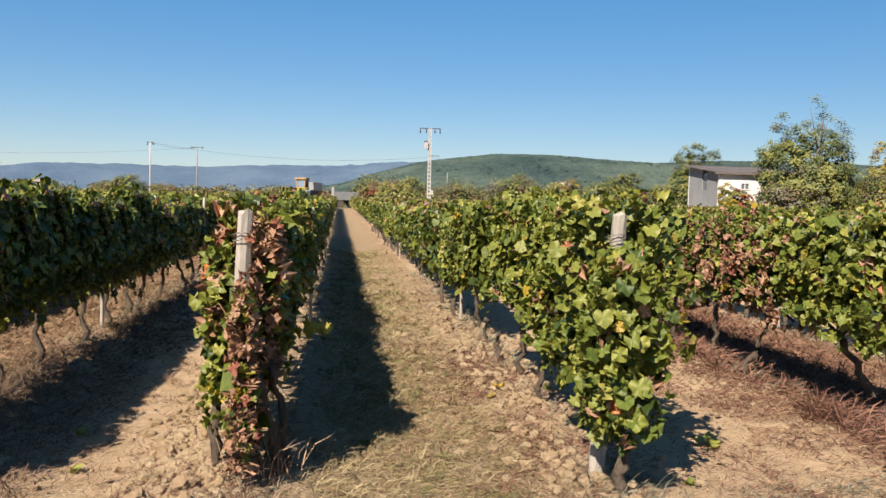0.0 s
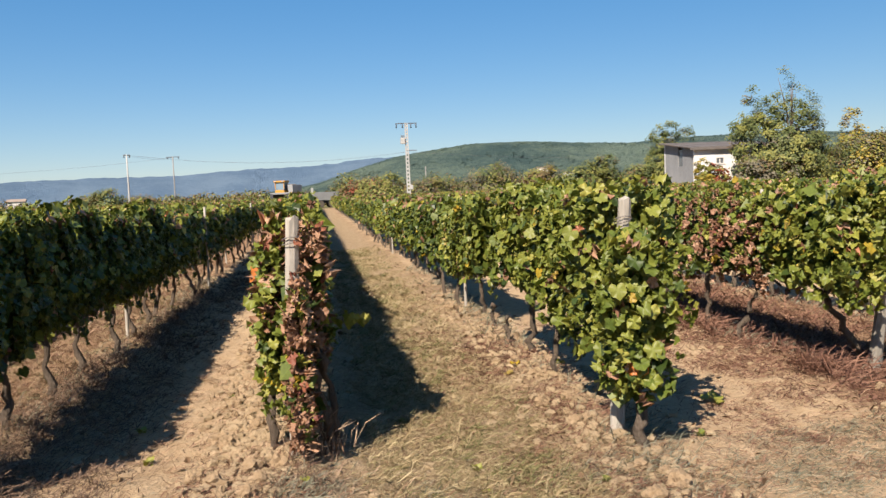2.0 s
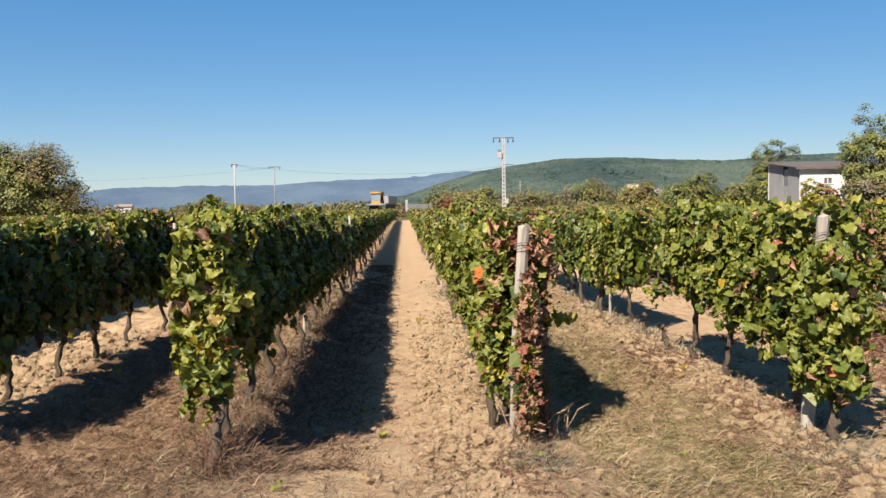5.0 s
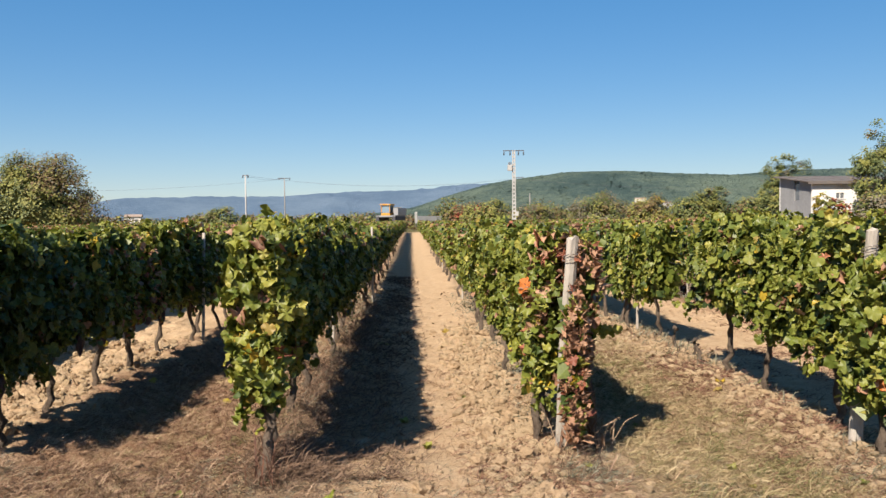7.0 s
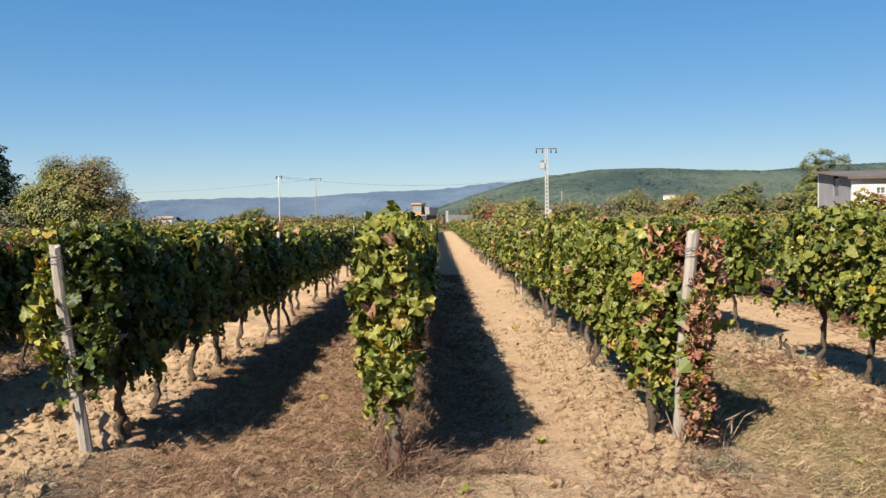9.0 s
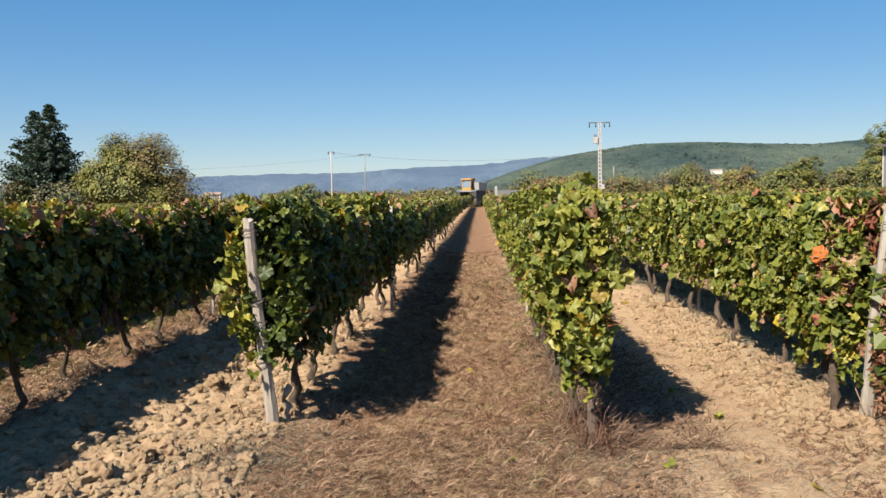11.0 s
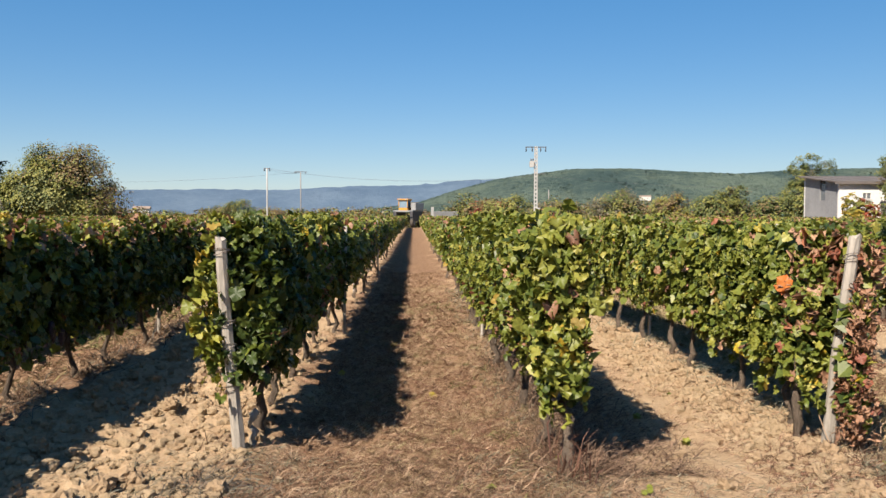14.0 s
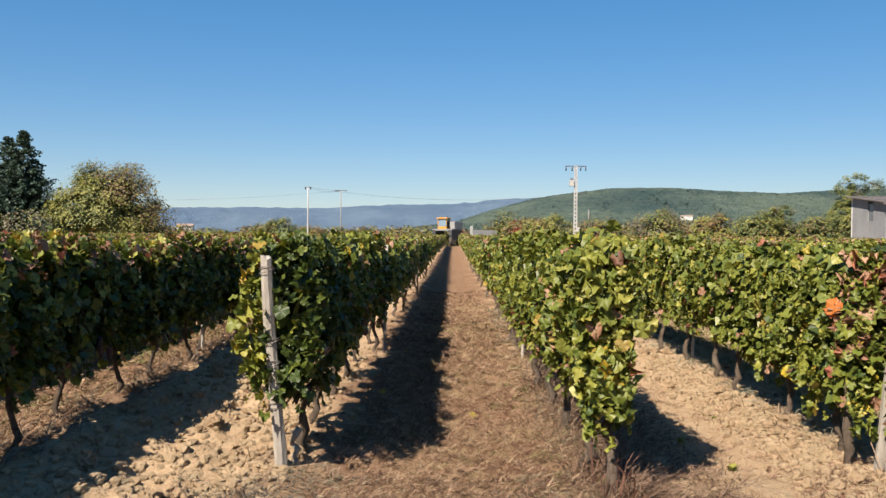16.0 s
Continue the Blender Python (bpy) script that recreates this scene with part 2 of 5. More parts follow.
def ground_mat():
    m, nt, p = material("clay_soil", 0.95, 0.1)
    tc = nt.nodes.new("ShaderNodeTexCoord")
    sep = nt.nodes.new("ShaderNodeSeparateXYZ")
    nt.links.new(tc.outputs["Object"], sep.inputs[0])
    big = tex_noise(nt, 0.9, 4)
    mid = tex_noise(nt, 6, 6, 0.65)
    fine = tex_noise(nt, 45, 6, 0.7)
    f = mathn(nt, "ADD", mathn(nt, "MULTIPLY", mid, 0.5), mathn(nt, "MULTIPLY", fine, 0.5))
    soil = ramp(nt, f, [(0.28, (0.22, 0.143, 0.081)), (0.43, (0.355, 0.247, 0.148)), (0.66, (0.475, 0.358, 0.234))])
    litter = ramp(nt, f, [(0.32, (0.075, 0.043, 0.026)), (0.5, (0.21, 0.128, 0.078)), (0.70, (0.40, 0.275, 0.18))])
    # grassed lanes lie four metres apart, between bare ones
    wave = mathn(nt, "COSINE", mathn(nt, "MULTIPLY", mathn(nt, "SUBTRACT", sep.outputs[0], 0.65), math.pi / 2))
    # on the headland the lanes run out into patchy dry weeds
    inside = ramp(nt, mathn(nt, "MULTIPLY_ADD", sep.outputs[1], 0.1, 0.5), [(0.60, (0.12, 0.12, 0.12)), (0.74, (1, 1, 1))])
    wave = mathn(nt, "MULTIPLY", wave, inside)
    g = mathn(nt, "ADD", wave, mathn(nt, "MULTIPLY", mathn(nt, "SUBTRACT", big, 0.5), 3.2))
    g = mathn(nt, "ADD", g, mathn(nt, "MULTIPLY", mathn(nt, "SUBTRACT", mid, 0.5), 1.4))
    mask = ramp(nt, mathn(nt, "MULTIPLY_ADD", g, 0.5, 0.5), [(0.36, (0, 0, 0)), (0.62, (1, 1, 1))])
    far = ramp(nt, mathn(nt, "MULTIPLY", sep.outputs[1], 0.005), [(0.5, (0, 0, 0)), (0.56, (1, 1, 1))])
    straw = ramp(nt, f, [(0.3, (0.125, 0.083, 0.048)), (0.5, (0.27, 0.195, 0.12)), (0.72, (0.42, 0.325, 0.22))])
    lanes = ramp(nt, mathn(nt, "MULTIPLY_ADD", sep.outputs[0], 0.25, 0.5), [(0.05, (0, 0, 0)), (0.15, (1, 1, 1)), (0.8, (1, 1, 1)), (0.95, (0, 0, 0))])
    litter = mix_col(nt, lanes, litter, straw)
    col = mix_col(nt, mask, soil, litter)
    field = ramp(nt, big, [(0.35, (0.0768, 0.0832, 0.032)), (0.65, (0.1728, 0.1408, 0.064))])
    nt.links.new(mix_col(nt, far, col, field), p.inputs["Base Color"])
    bump(nt, p, f, 1.0, 0.05)
    return m


SOIL = ground_mat()

# ---------- ground ----------
ROW0, GAP = -0.4, 2.0


def row_x(k):
    return ROW0 + GAP * k + {-3: -0.12, -1: 0.03, 1: 0.08, 2: 0.32}.get(k, 0.0)


def lane(x):
    """1 in the middle of a grassed lane, -1 in that of a bare one."""
    return np.cos((np.asarray(x) - 0.65) * math.pi / 2)


def ground_z(x, y):
    x, y = np.asarray(x, float), np.asarray(y, float)
    d = (x - ROW0 + GAP / 2) % GAP - GAP / 2
    inrow = 1 / (1 + np.exp(np.clip(-(y - 3.7) * 4, -30, 30))) * (y < 101)
    near = np.clip((40 - y) / 20, 0, 1) * (y > -8)
    ridge = np.exp(-(d / 0.42) ** 2) * inrow
    soil = np.clip(0.6 - lane(x) * 0.6, 0.12, 1)
    tilled = np.clip(1 - np.abs(x + 5.3) / 1.1, 0, 1) * np.clip((y - 2.5) / 1.5, 0, 1)
    rough = 0.012 + 0.035 * ridge + 0.016 * soil + 0.13 * tilled
    lump = fbm(x * 5, y * 5, 3) - 0.5
    hay = np.clip(lane(x + 4 * (x > -1)) * (x < -1), 0, 1) * np.clip((13 - y) / 4, 0, 1) * (y > 0)
    rough = rough + 0.09 * hay
    small = fbm(x * 17, y * 17, 9, 3) - 0.5
    z = 0.085 * ridge + near * (rough * (1.5 * lump + 0.8 * small) + 0.06 * (fbm(x * 0.7, y * 0.7, 5, 2) - 0.5))
    return z


def axis(parts):
    out = []
    for a, b, s in parts:
        out.append(np.arange(a, b, s))
    return np.concatenate(out + [[parts[-1][1]]])


gx = axis([(-2500, -400, 300), (-400, -100, 60), (-100, -30, 10), (-30, -13, 0.5), (-13, 9, 0.065), (9, 30, 0.5), (30, 100, 10), (100, 400, 60), (400, 2500, 300)])
gy = axis([(-1500, -200, 260), (-200, -20, 30), (-20, 2.4, 0.8), (2.4, 12, 0.06), (12, 30, 0.2), (30, 60, 0.6), (60, 140, 5), (140, 400, 60), (400, 3600, 400)])
X, Y = np.meshgrid(gx, gy)
nx, ny = len(gx), len(gy)
idx = np.arange(nx * ny).reshape(ny, nx)
GF = np.stack([idx[:-1, :-1], idx[:-1, 1:], idx[1:, 1:], idx[1:, :-1]], -1).reshape(-1, 4)
ground = new("ground", np_mesh("ground", np.stack([X, Y, ground_z(X, Y)], -1).reshape(-1, 3), GF, [SOIL], None, True))
tagged(ground, "pale dry clay soil with worn grassy lanes between vine rows", "ground", kind="structure")

# ---------- leaves ----------
# five lobes with notches between; the lobes' ribs stand up and the notches sink
HALF = [(0.0, 0.10), (0.10, -0.06), (0.27, -0.10), (0.40, -0.02), (0.46, 0.10), (0.53, 0.24), (0.51, 0.38), (0.45, 0.46), (0.43, 0.58), (0.34, 0.68), (0.25, 0.71), (0.14, 0.83), (0.0, 0.93)]
OUT = HALF + [(-a, b) for a, b in HALF[-2:0:-1]]


def leaf_template(out, centre=(0, 0.34)):
    P = np.array([centre] + list(out))
    r = np.hypot(P[:, 0], P[:, 1] - centre[1])
    z = -0.6 * r * r + 0.4 * np.abs(P[:, 0]) + 0.22 * np.sin(5 * np.arctan2(P[:, 0], P[:, 1] - 0.3) + 0.7) * r
    z[1:] += 0.028 * np.cos(np.arange(len(out)) * math.pi)
    n = len(out)
    F = np.array([(0, 1 + i, 1 + (i + 1) % n) for i in range(n)])
    return np.column_stack([P, z]), F


LEAF_HI = leaf_template(OUT)
LEAF_MID = leaf_template([(0, 0), (0.45, -0.05), (0.48, 0.5), (0, 0.95), (-0.48, 0.5), (-0.45, -0.05)])
LEAF_LO = (np.array([(0, 0, -0.06), (0.5, 0.4, 0.04), (0, 0.95, -0.1), (-0.5, 0.4, 0.04)]), np.array([(0, 1, 2), (0, 2, 3)]))


def unit(a):
    return a / (np.linalg.norm(a, axis=1)[:, None] + 1e-9)


def frames_of(N, T):
    N = unit(N)
    T = unit(T - (T * N).sum(1)[:, None] * N)
    return np.cross(T, N), T, N


def leaf_cloud(P, N, T, S, tmpl, r, curls=(-0.7, 1.8)):
    B, T, N = frames_of(N, T)
    V0, F0 = tmpl
    curl = r.uniform(*curls, len(P))
    V = (P[:, None] + S[:, None, None] * (V0[None, :, 0:1] * B[:, None] + V0[None, :, 1:2] * T[:, None] + curl[:, None, None] * V0[None, :, 2:3] * N[:, None]))
    F = F0[None] + (np.arange(len(P)) * len(V0))[:, None, None]
    return V.reshape(-1, 3), F.reshape(-1, F0.shape[1])


def leaf_uv(tmpl, n):
    return np.tile(tmpl[0][tmpl[1].ravel(), :2], (n, 1))


def vine_leaves(r, n, y0, y1, top=1.5, low=0.58, width=0.2, end=0.0, size=0.085):
    """Places, normals, tips and sizes of the leaves of one trellised vine, at x = 0."""
    y = r.uniform(y0, y1, n)
    u = r.uniform(0, 1, n) ** 0.9
    ph = r.uniform(0, 6.28, 4)
    lowz = low + 0.12 * np.sin(y * 5 + ph[0]) + 0.07 * np.sin(y * 13 + ph[1])
    topz = top - 0.02 + 0.035 * np.sin(y * 6 + ph[2]) + 0.03 * r.standard_normal(n)
    z = lowz + (topz - lowz) * u
    # leaves hang in shoots, with dark gaps between them
    sh = np.round(y / 0.16)
    y = sh * 0.16 + 0.05 * np.sin(sh * 12.9) + 0.05 * np.sin(z * 5 + sh * 2.1) + (y - sh * 0.16) * 0.6
    thick = 0.72 + 0.55 * (np.abs(np.sin(sh * 78.233 + ph[1]) * 437.585) % 1)
    side = np.where(r.random(n) < 0.5, -1.0, 1.0)
    w = width * (0.72 + 0.45 * np.sin(math.pi * np.clip(u, 0, 1) ** 0.8)) * thick * (1 + 0.28 * np.sin(y * 7 + z * 5 + ph[3]) * np.sin(z * 9 - y * 3 + ph[0]))
    x = side * w * (1 - 0.75 * r.random(n) ** 2)
    N = np.column_stack([side * 0.9, np.zeros(n), np.full(n, 0.40)]) + 0.58 * r.standard_normal((n, 3))
    T = np.column_stack([side * 0.3, np.zeros(n), np.full(n, -1.0)]) + 0.5 * r.standard_normal((n, 3))
    # on the side away from the sun the leaves are turned straighter, darkening it
    off_sun = side > 0
    N[off_sun] = np.array([1.0, 0.0, 0.22]) + 0.4 * r.standard_normal((off_sun.sum(), 3))
    up = (u > 0.86) & (r.random(n) < 0.7)
    N[up] = np.array([0, 0, 1.0]) + 0.6 * r.standard_normal((up.sum(), 3))
    x[up] *= r.random(up.sum())
    if end:
        e = r.random(n) < end
        x[e] = r.uniform(-1, 1, e.sum()) * w[e]
        y[e] = y0 - 0.04 + 0.16 * r.random(e.sum())
        N[e] = np.array([-0.2, -0.8, 0.45]) + 0.85 * r.standard_normal((e.sum(), 3))
        T[e] = np.array([0, -0.3, -1.0]) + 0.5 * r.standard_normal((e.sum(), 3))
    S = size * r.uniform(0.6, 1.35, n)
    P = np.column_stack([x, y, z])
    return P, N, T, S, u


def core_leaves(r, n, y0, y1, z0, z1, half, size=0.11, mix=(0, 0, 1, 1)):
    """Filler leaves added inside the canopy to keep the sun from shining through."""
    P = np.column_stack([r.uniform(-half, half, n), r.uniform(y0, y1, n), r.uniform(z0, z1, n)])
    N = np.array([-0.7, -0.5, 0.6]) + 0.5 * r.standard_normal((n, 3))
    V, F = leaf_cloud(P, N, np.array([0, 0, -1.0]) + 0.5 * r.standard_normal((n, 3)), size * r.uniform(0.8, 1.3, n), LEAF_LO, r)
    return V, F, np.repeat(r.choice(mix, n), 2)


PAL = {
    "green": (0.10, 0.70, 0.13, 0.012, 0.03, 0.008),
    "lime": (0.05, 0.64, 0.24, 0.025, 0.03, 0.008),
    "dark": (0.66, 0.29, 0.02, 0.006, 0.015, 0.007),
    "rust": (0.0, 0.04, 0.04, 0.02, 0.80, 0.10),
    "autumn": (0.22, 0.30, 0.18, 0.03, 0.24, 0.03),
    "mixed": (0.12, 0.28, 0.22, 0.05, 0.26, 0.07),
}


def tint(r, pal, u, far=False):
    w = np.array(PAL[pal])
    k = len(u)
    base = r.choice(6, k, p=w / w.sum())
    tip = r.choice(6, k, p=(0.06, 0.26, 0.31, 0.05, 0.29, 0.03) if far else (0.14, 0.40, 0.38, 0.02, 0.05, 0.01))
    use = (u > (0.80 if far else 0.88)) & (r.random(k) < (0.8 if far else 0.6))
    return np.where(use, tip, base)


def trunk_vf(r, h=0.62, rad=0.027, lean=0.08, foot=(0.0, 0.0)):
    n = 11
    t = np.linspace(0, 1, n)
    a = r.uniform(0, 6.28)
    dx = lean * (np.sin(t * 3 + a) - math.sin(a)) + 0.015 * r.standard_normal(n)
    dy = lean * (np.cos(t * 2.5 + a) - math.cos(a)) + 0.015 * r.standard_normal(n)
    rr = rad * (1.15 - 0.4 * t) * r.uniform(0.75, 1.25, n)
    rr[0] *= 1.3
    rr[-2:] *= 1.35
    pts = np.column_stack([dx - dx[-1] + foot[0] * (1 - t), dy - dy[-1] + foot[1] * (1 - t), -0.12 + t * (h + 0.12)])
    V, F = tube(pts, rr, 8)
    # twisted, stringy bark
    k = np.arange(len(V))
    c = np.repeat(pts, 8, 0)
    V[:-1] = c + (V[:-1] - c) * (1 + 0.22 * np.sin(k[:-1] * 2.4 + k[:-1] // 8 * 0.9 + a))[:, None]
    return (V, F), pts[-1]


def cane_vf(r, start, top, reach):
    t = np.linspace(0, 1, 8)
    yy = r.uniform(-reach, reach)
    pts = np.column_stack([start[0] + 0.04 * r.standard_normal() * t, start[1] + yy * t ** 0.6, start[2] + (top - start[2]) * t ** 1.3])
    pts[:, 0] += 0.035 * np.sin(t * r.uniform(4, 9) + r.uniform(0, 6)) * t
    pts[:, 1] += 0.035 * np.sin(t * r.uniform(4, 9)) * t
    return tube(pts, 0.0055 * (1.3 - 0.8 * t), 4)


VINE_LABEL = {
    "green": "green trellised grapevine with gnarled trunk on dry clay",
    "lime": "yellow-green trellised grapevine in full leaf on dry clay",
    "dark": "dark green trellised grapevine, coloured for its shaded side, with gnarled trunk on clay",
    "rust": "withered grapevine with curled rust-brown leaves beside a post",
    "autumn": "browning trellised grapevine with green and tan leaves",
    "mixed": "half-withered grapevine with green and rust-red leaves",
}
leaf_data = {}


def leaf_object_mesh(r, mat_i, shape):
    key = (mat_i, shape)
    if key not in leaf_data:
        V0, F0 = LEAF_HI
        V = V0.copy()
        V[:, 2] *= (0.8, 1.6, 2.6)[shape] * (1.6 if mat_i >= 4 else 1.0)
        V[:, 2] += (0.0, 0.12, -0.1)[shape] * V[:, 0] * V[:, 1] * 4
        leaf_data[key] = np_mesh("leaf", V, F0, [LEAVES[mat_i]], None, True, leaf_uv(LEAF_HI, 1))
    return leaf_data[key]


def grapevine(seed, pal, n=860, single=0, end=0.0, at=(0, 0), low=0.52, top=1.5, width=0.175, canes=3, size=0.075, curls=(-0.7, 1.8), pick=None, spread=0.55, lean=0.03, foot=(0.0, 0.0), rad=0.027, head_h=0.62):
    r = np.random.default_rng(seed)
    thing = new("grapevine")
    tagged(thing, VINE_LABEL[pal], "grapevine", "vines in rows")
    (V, F), head = trunk_vf(r, head_h, rad, lean, foot)
    part("trunk", quads_mesh("trunk", (V, F), BARK), thing, "gnarled grey-brown trunk")
    for sgn in (-1, 1):
        t = np.linspace(0, 1, 4)
        arm = np.column_stack([head[0] * (1 - t), head[1] + sgn * min(0.42, 0.8 * spread) * t, head[2] - 0.02 + 0.06 * np.sin(t * 3)])
        part("arm", quads_mesh("arm", tube(arm, 0.018 * (1.2 - 0.6 * t), 5), BARK), thing)
    for _ in range(canes):
        part("cane", quads_mesh("cane", cane_vf(r, head, top - 0.1, min(0.45, spread)), CANE), thing)
    P, N, T, S, u = vine_leaves(r, n + single, -spread, spread, top, low, width, end, size)
    mi = tint(r, pal, u, pal in ("dark", "autumn") and not single) if pick is None else pick(r, P, u)
    one = np.zeros(len(P), bool)
    if single:
        # the outermost leaves of the face towards the headland and the open side are pieces of their own
        score = np.abs(P[:, 0]) * 1.0 - P[:, 1] * 0.8 + 0.2 * r.random(len(P))
        one[np.argsort(-score)[:single]] = True
    g = ~one
    V, F = leaf_cloud(P[g], N[g], T[g], S[g], LEAF_HI, r, curls)
    V2, F2, m2 = core_leaves(r, int(1.1 * n), -spread + 0.08, spread, low + 0.08, top - 0.07, width * 0.5, 0.12, (0, 0, 0, 1) if pal == "dark" else (0, 1, 1, 1))
    me = np_mesh("foliage", np.vstack([V, V2]), np.vstack([F, F2 + len(V)]), LEAVES, np.concatenate([np.repeat(mi[g], len(LEAF_HI[1])), m2]), False, np.vstack([leaf_uv(LEAF_HI, int(g.sum())), leaf_uv(LEAF_LO, int(1.1 * n))]))
    tagged(part("foliage", me, thing), "dense lobed vine leaves", kind="stuff")
    if single:
        B, T2, N2 = frames_of(N[one], T[one])
        for b, t, nn, p, s, k in zip(B, T2, N2, P[one], S[one], mi[one]):
            m = Matrix(((b[0] * s, t[0] * s, nn[0] * s, p[0]), (b[1] * s, t[1] * s, nn[1] * s, p[1]), (b[2] * s, t[2] * s, nn[2] * s, p[2]), (0, 0, 0, 1)))
            part("leaf", leaf_object_mesh(r, int(k), int(r.integers(3))), thing, m=m)
    thing.location = (at[0], at[1], float(ground_z(at[0], at[1])))
    return thing


def pick_post_end(r, P, u):
    """Green vine whose upper shoots have withered beside the end post."""
    return np.where((P[:, 1] < -0.28) & (P[:, 2] > 0.8) & (r.random(len(u)) < 0.7), tint(r, "rust", u), tint(r, "lime", u))


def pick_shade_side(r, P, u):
    """Yellow-green towards the sun; the far side's shade is painted with dark leaves."""
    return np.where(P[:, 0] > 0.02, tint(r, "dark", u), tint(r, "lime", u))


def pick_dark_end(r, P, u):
    """Shade painted in with dark leaves; the sunlit fringe yellow-green, some leaves yellowing."""
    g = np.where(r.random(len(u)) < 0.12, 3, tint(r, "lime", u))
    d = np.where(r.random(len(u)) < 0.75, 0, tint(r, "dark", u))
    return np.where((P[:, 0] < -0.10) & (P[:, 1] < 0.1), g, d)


def pick_patchy(r, P, u):
    """Whole shoots have withered beside green ones."""
    w = np.sin(P[:, 1] * 9 + 1.5 * np.sin(P[:, 2] * 6)) + 0.5 * r.standard_normal(len(u))
    return np.where(w > -0.95, tint(r, "rust", u), tint(r, "lime", u))


NEAR_END = 11.5
FIRST = {0: 5.30, 1: 5.07, -1: 4.66, -2: 5.0, 2: 5.98, -3: 3.0}
special = {
    (0, 0): dict(pal="lime", n=900, single=280, end=0.12, low=0.40, top=1.5, width=0.15, size=0.076, pick=pick_post_end),
    (1, 0): dict(pal="green", n=950, single=295, end=0.16, low=0.55, top=1.56, width=0.25, size=0.077),
    (-1, 0): dict(pal="lime", n=640, single=300, end=0.25, low=0.54, top=1.56, width=0.145, size=0.082, lean=0.015),
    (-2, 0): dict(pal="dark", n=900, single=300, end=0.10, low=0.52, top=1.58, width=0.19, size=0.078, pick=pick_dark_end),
    (2, 0): dict(pal="lime", n=720, single=260, end=0.25, low=0.66, top=1.55, width=0.2, size=0.082, lean=0.2),
    (0, 1): dict(pal="green", n=820, single=240, low=0.46, top=1.52, width=0.15),
    (1, 1): dict(pal="lime", n=820, single=200, low=0.62, top=1.58, width=0.22),
    (1, 2): dict(pal="green", n=860, low=0.64, top=1.58, width=0.2),
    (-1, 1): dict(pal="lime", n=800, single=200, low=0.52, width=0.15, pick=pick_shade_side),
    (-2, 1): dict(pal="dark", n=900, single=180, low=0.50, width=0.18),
    (2, 1): dict(pal="mixed", n=620, single=120, low=0.7, width=0.2, lean=0.12, pick=pick_patchy, curls=(0.5, 3.5), size=0.062),
    (2, 2): dict(pal="mixed", n=560, low=0.62, width=0.18, pick=pick_patchy, curls=(0.5, 3.5), size=0.062),
    (2, 3): dict(pal="green", n=700, low=0.6),
}
protos = [(p, grapevine(40 + i, p, at=(0, 0), low=0.47 if p in ("dark", "autumn") else 0.53)) for i, p in enumerate(["green", "lime", "dark", "green", "lime", "dark", "mixed", "autumn"])]
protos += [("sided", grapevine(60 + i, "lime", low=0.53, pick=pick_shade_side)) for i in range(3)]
placed, VINES = {}, {}
for k in range(-5, 4):
    y = FIRST.get(k, 4.4 + 0.3 * math.sin(k * 2.3))
    i = 0
    while y < NEAR_END:
        if (k, i) == (1, 3):
            y += 1.4
            i += 1
            continue
        spec = special.get((k, i))
        if spec:
            v = grapevine(500 + k * 20 + i, at=(row_x(k), y), **spec)
        else:
            # rows seen on their shaded side get darker leaves to stand for the shade
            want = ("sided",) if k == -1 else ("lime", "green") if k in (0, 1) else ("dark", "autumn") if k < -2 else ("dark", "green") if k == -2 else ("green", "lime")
            pool = [q for q in protos if q[0] in want] + ([protos[6]] if k in (2, 3) or (k * 7 + i) % 11 == 0 and k != -1 else [])
            pal, proto = pool[(k * 5 + i * 3) % len(pool)]
            sc = 1 + 0.05 * math.sin(k * 3.1 + i * 1.7)
            flip = 180 if (k + i) % 2 and k != -1 else 0
            x = row_x(k) + 0.04 * math.sin(i * 2.1 + k)
            v = copy_thing(proto, pose(x, y, float(ground_z(x, y)), 0, 0, flip) @ Matrix.Diagonal((1, 1, sc, 1)))
        VINES[(k, i)] = v
        y += 1.0 + 0.05 * math.sin(i * 3 + k)
        i += 1
    placed[k] = y
# withered end vine that climbs the post of one row, and a low green one in front of the next post
grapevine(801, "rust", n=110, single=180, end=0.5, at=(-0.35, 4.48), low=0.2, top=1.06, width=0.062, spread=0.10, curls=(2, 5), size=0.052, canes=14, lean=0.05, foot=(0.10, 0.22), rad=0.034)
VINES["sprig"] = grapevine(802, "rust", n=90, single=110, end=0.3, at=(-0.26, 4.72), low=0.7, top=1.5, width=0.07, spread=0.16, curls=(1.5, 4), size=0.06, canes=3, lean=0.05, foot=(0.08, 0.1))
grapevine(803, "lime", n=120, single=140, end=0.3, at=(-0.52, 4.92), low=0.35, top=1.25, width=0.07, spread=0.2, size=0.072, canes=2, lean=0.03)
VINES["front"] = grapevine(804, "green", n=150, single=230, end=0.45, at=(1.57, 4.34), low=0.25, top=1.28, width=0.17, spread=0.2, size=0.078, canes=4, lean=0.06, foot=(0.12, -0.14), rad=0.034, head_h=0.5)
# the leaning end vine on bare ground before the middle row, with dead canes round its foot
grapevine(805, "lime", n=150, single=230, end=0.5, at=(-2.36, 4.26), low=0.50, top=1.52, width=0.13, spread=0.18, size=0.084, canes=7, lean=0.07, foot=(0.0, -0.32), rad=0.034, head_h=0.58)
# ripe bunches hang below the leaves of the shaded rows
GRAPE, gnt2, gp2 = material("dark_grape", 0.45, 0.4)
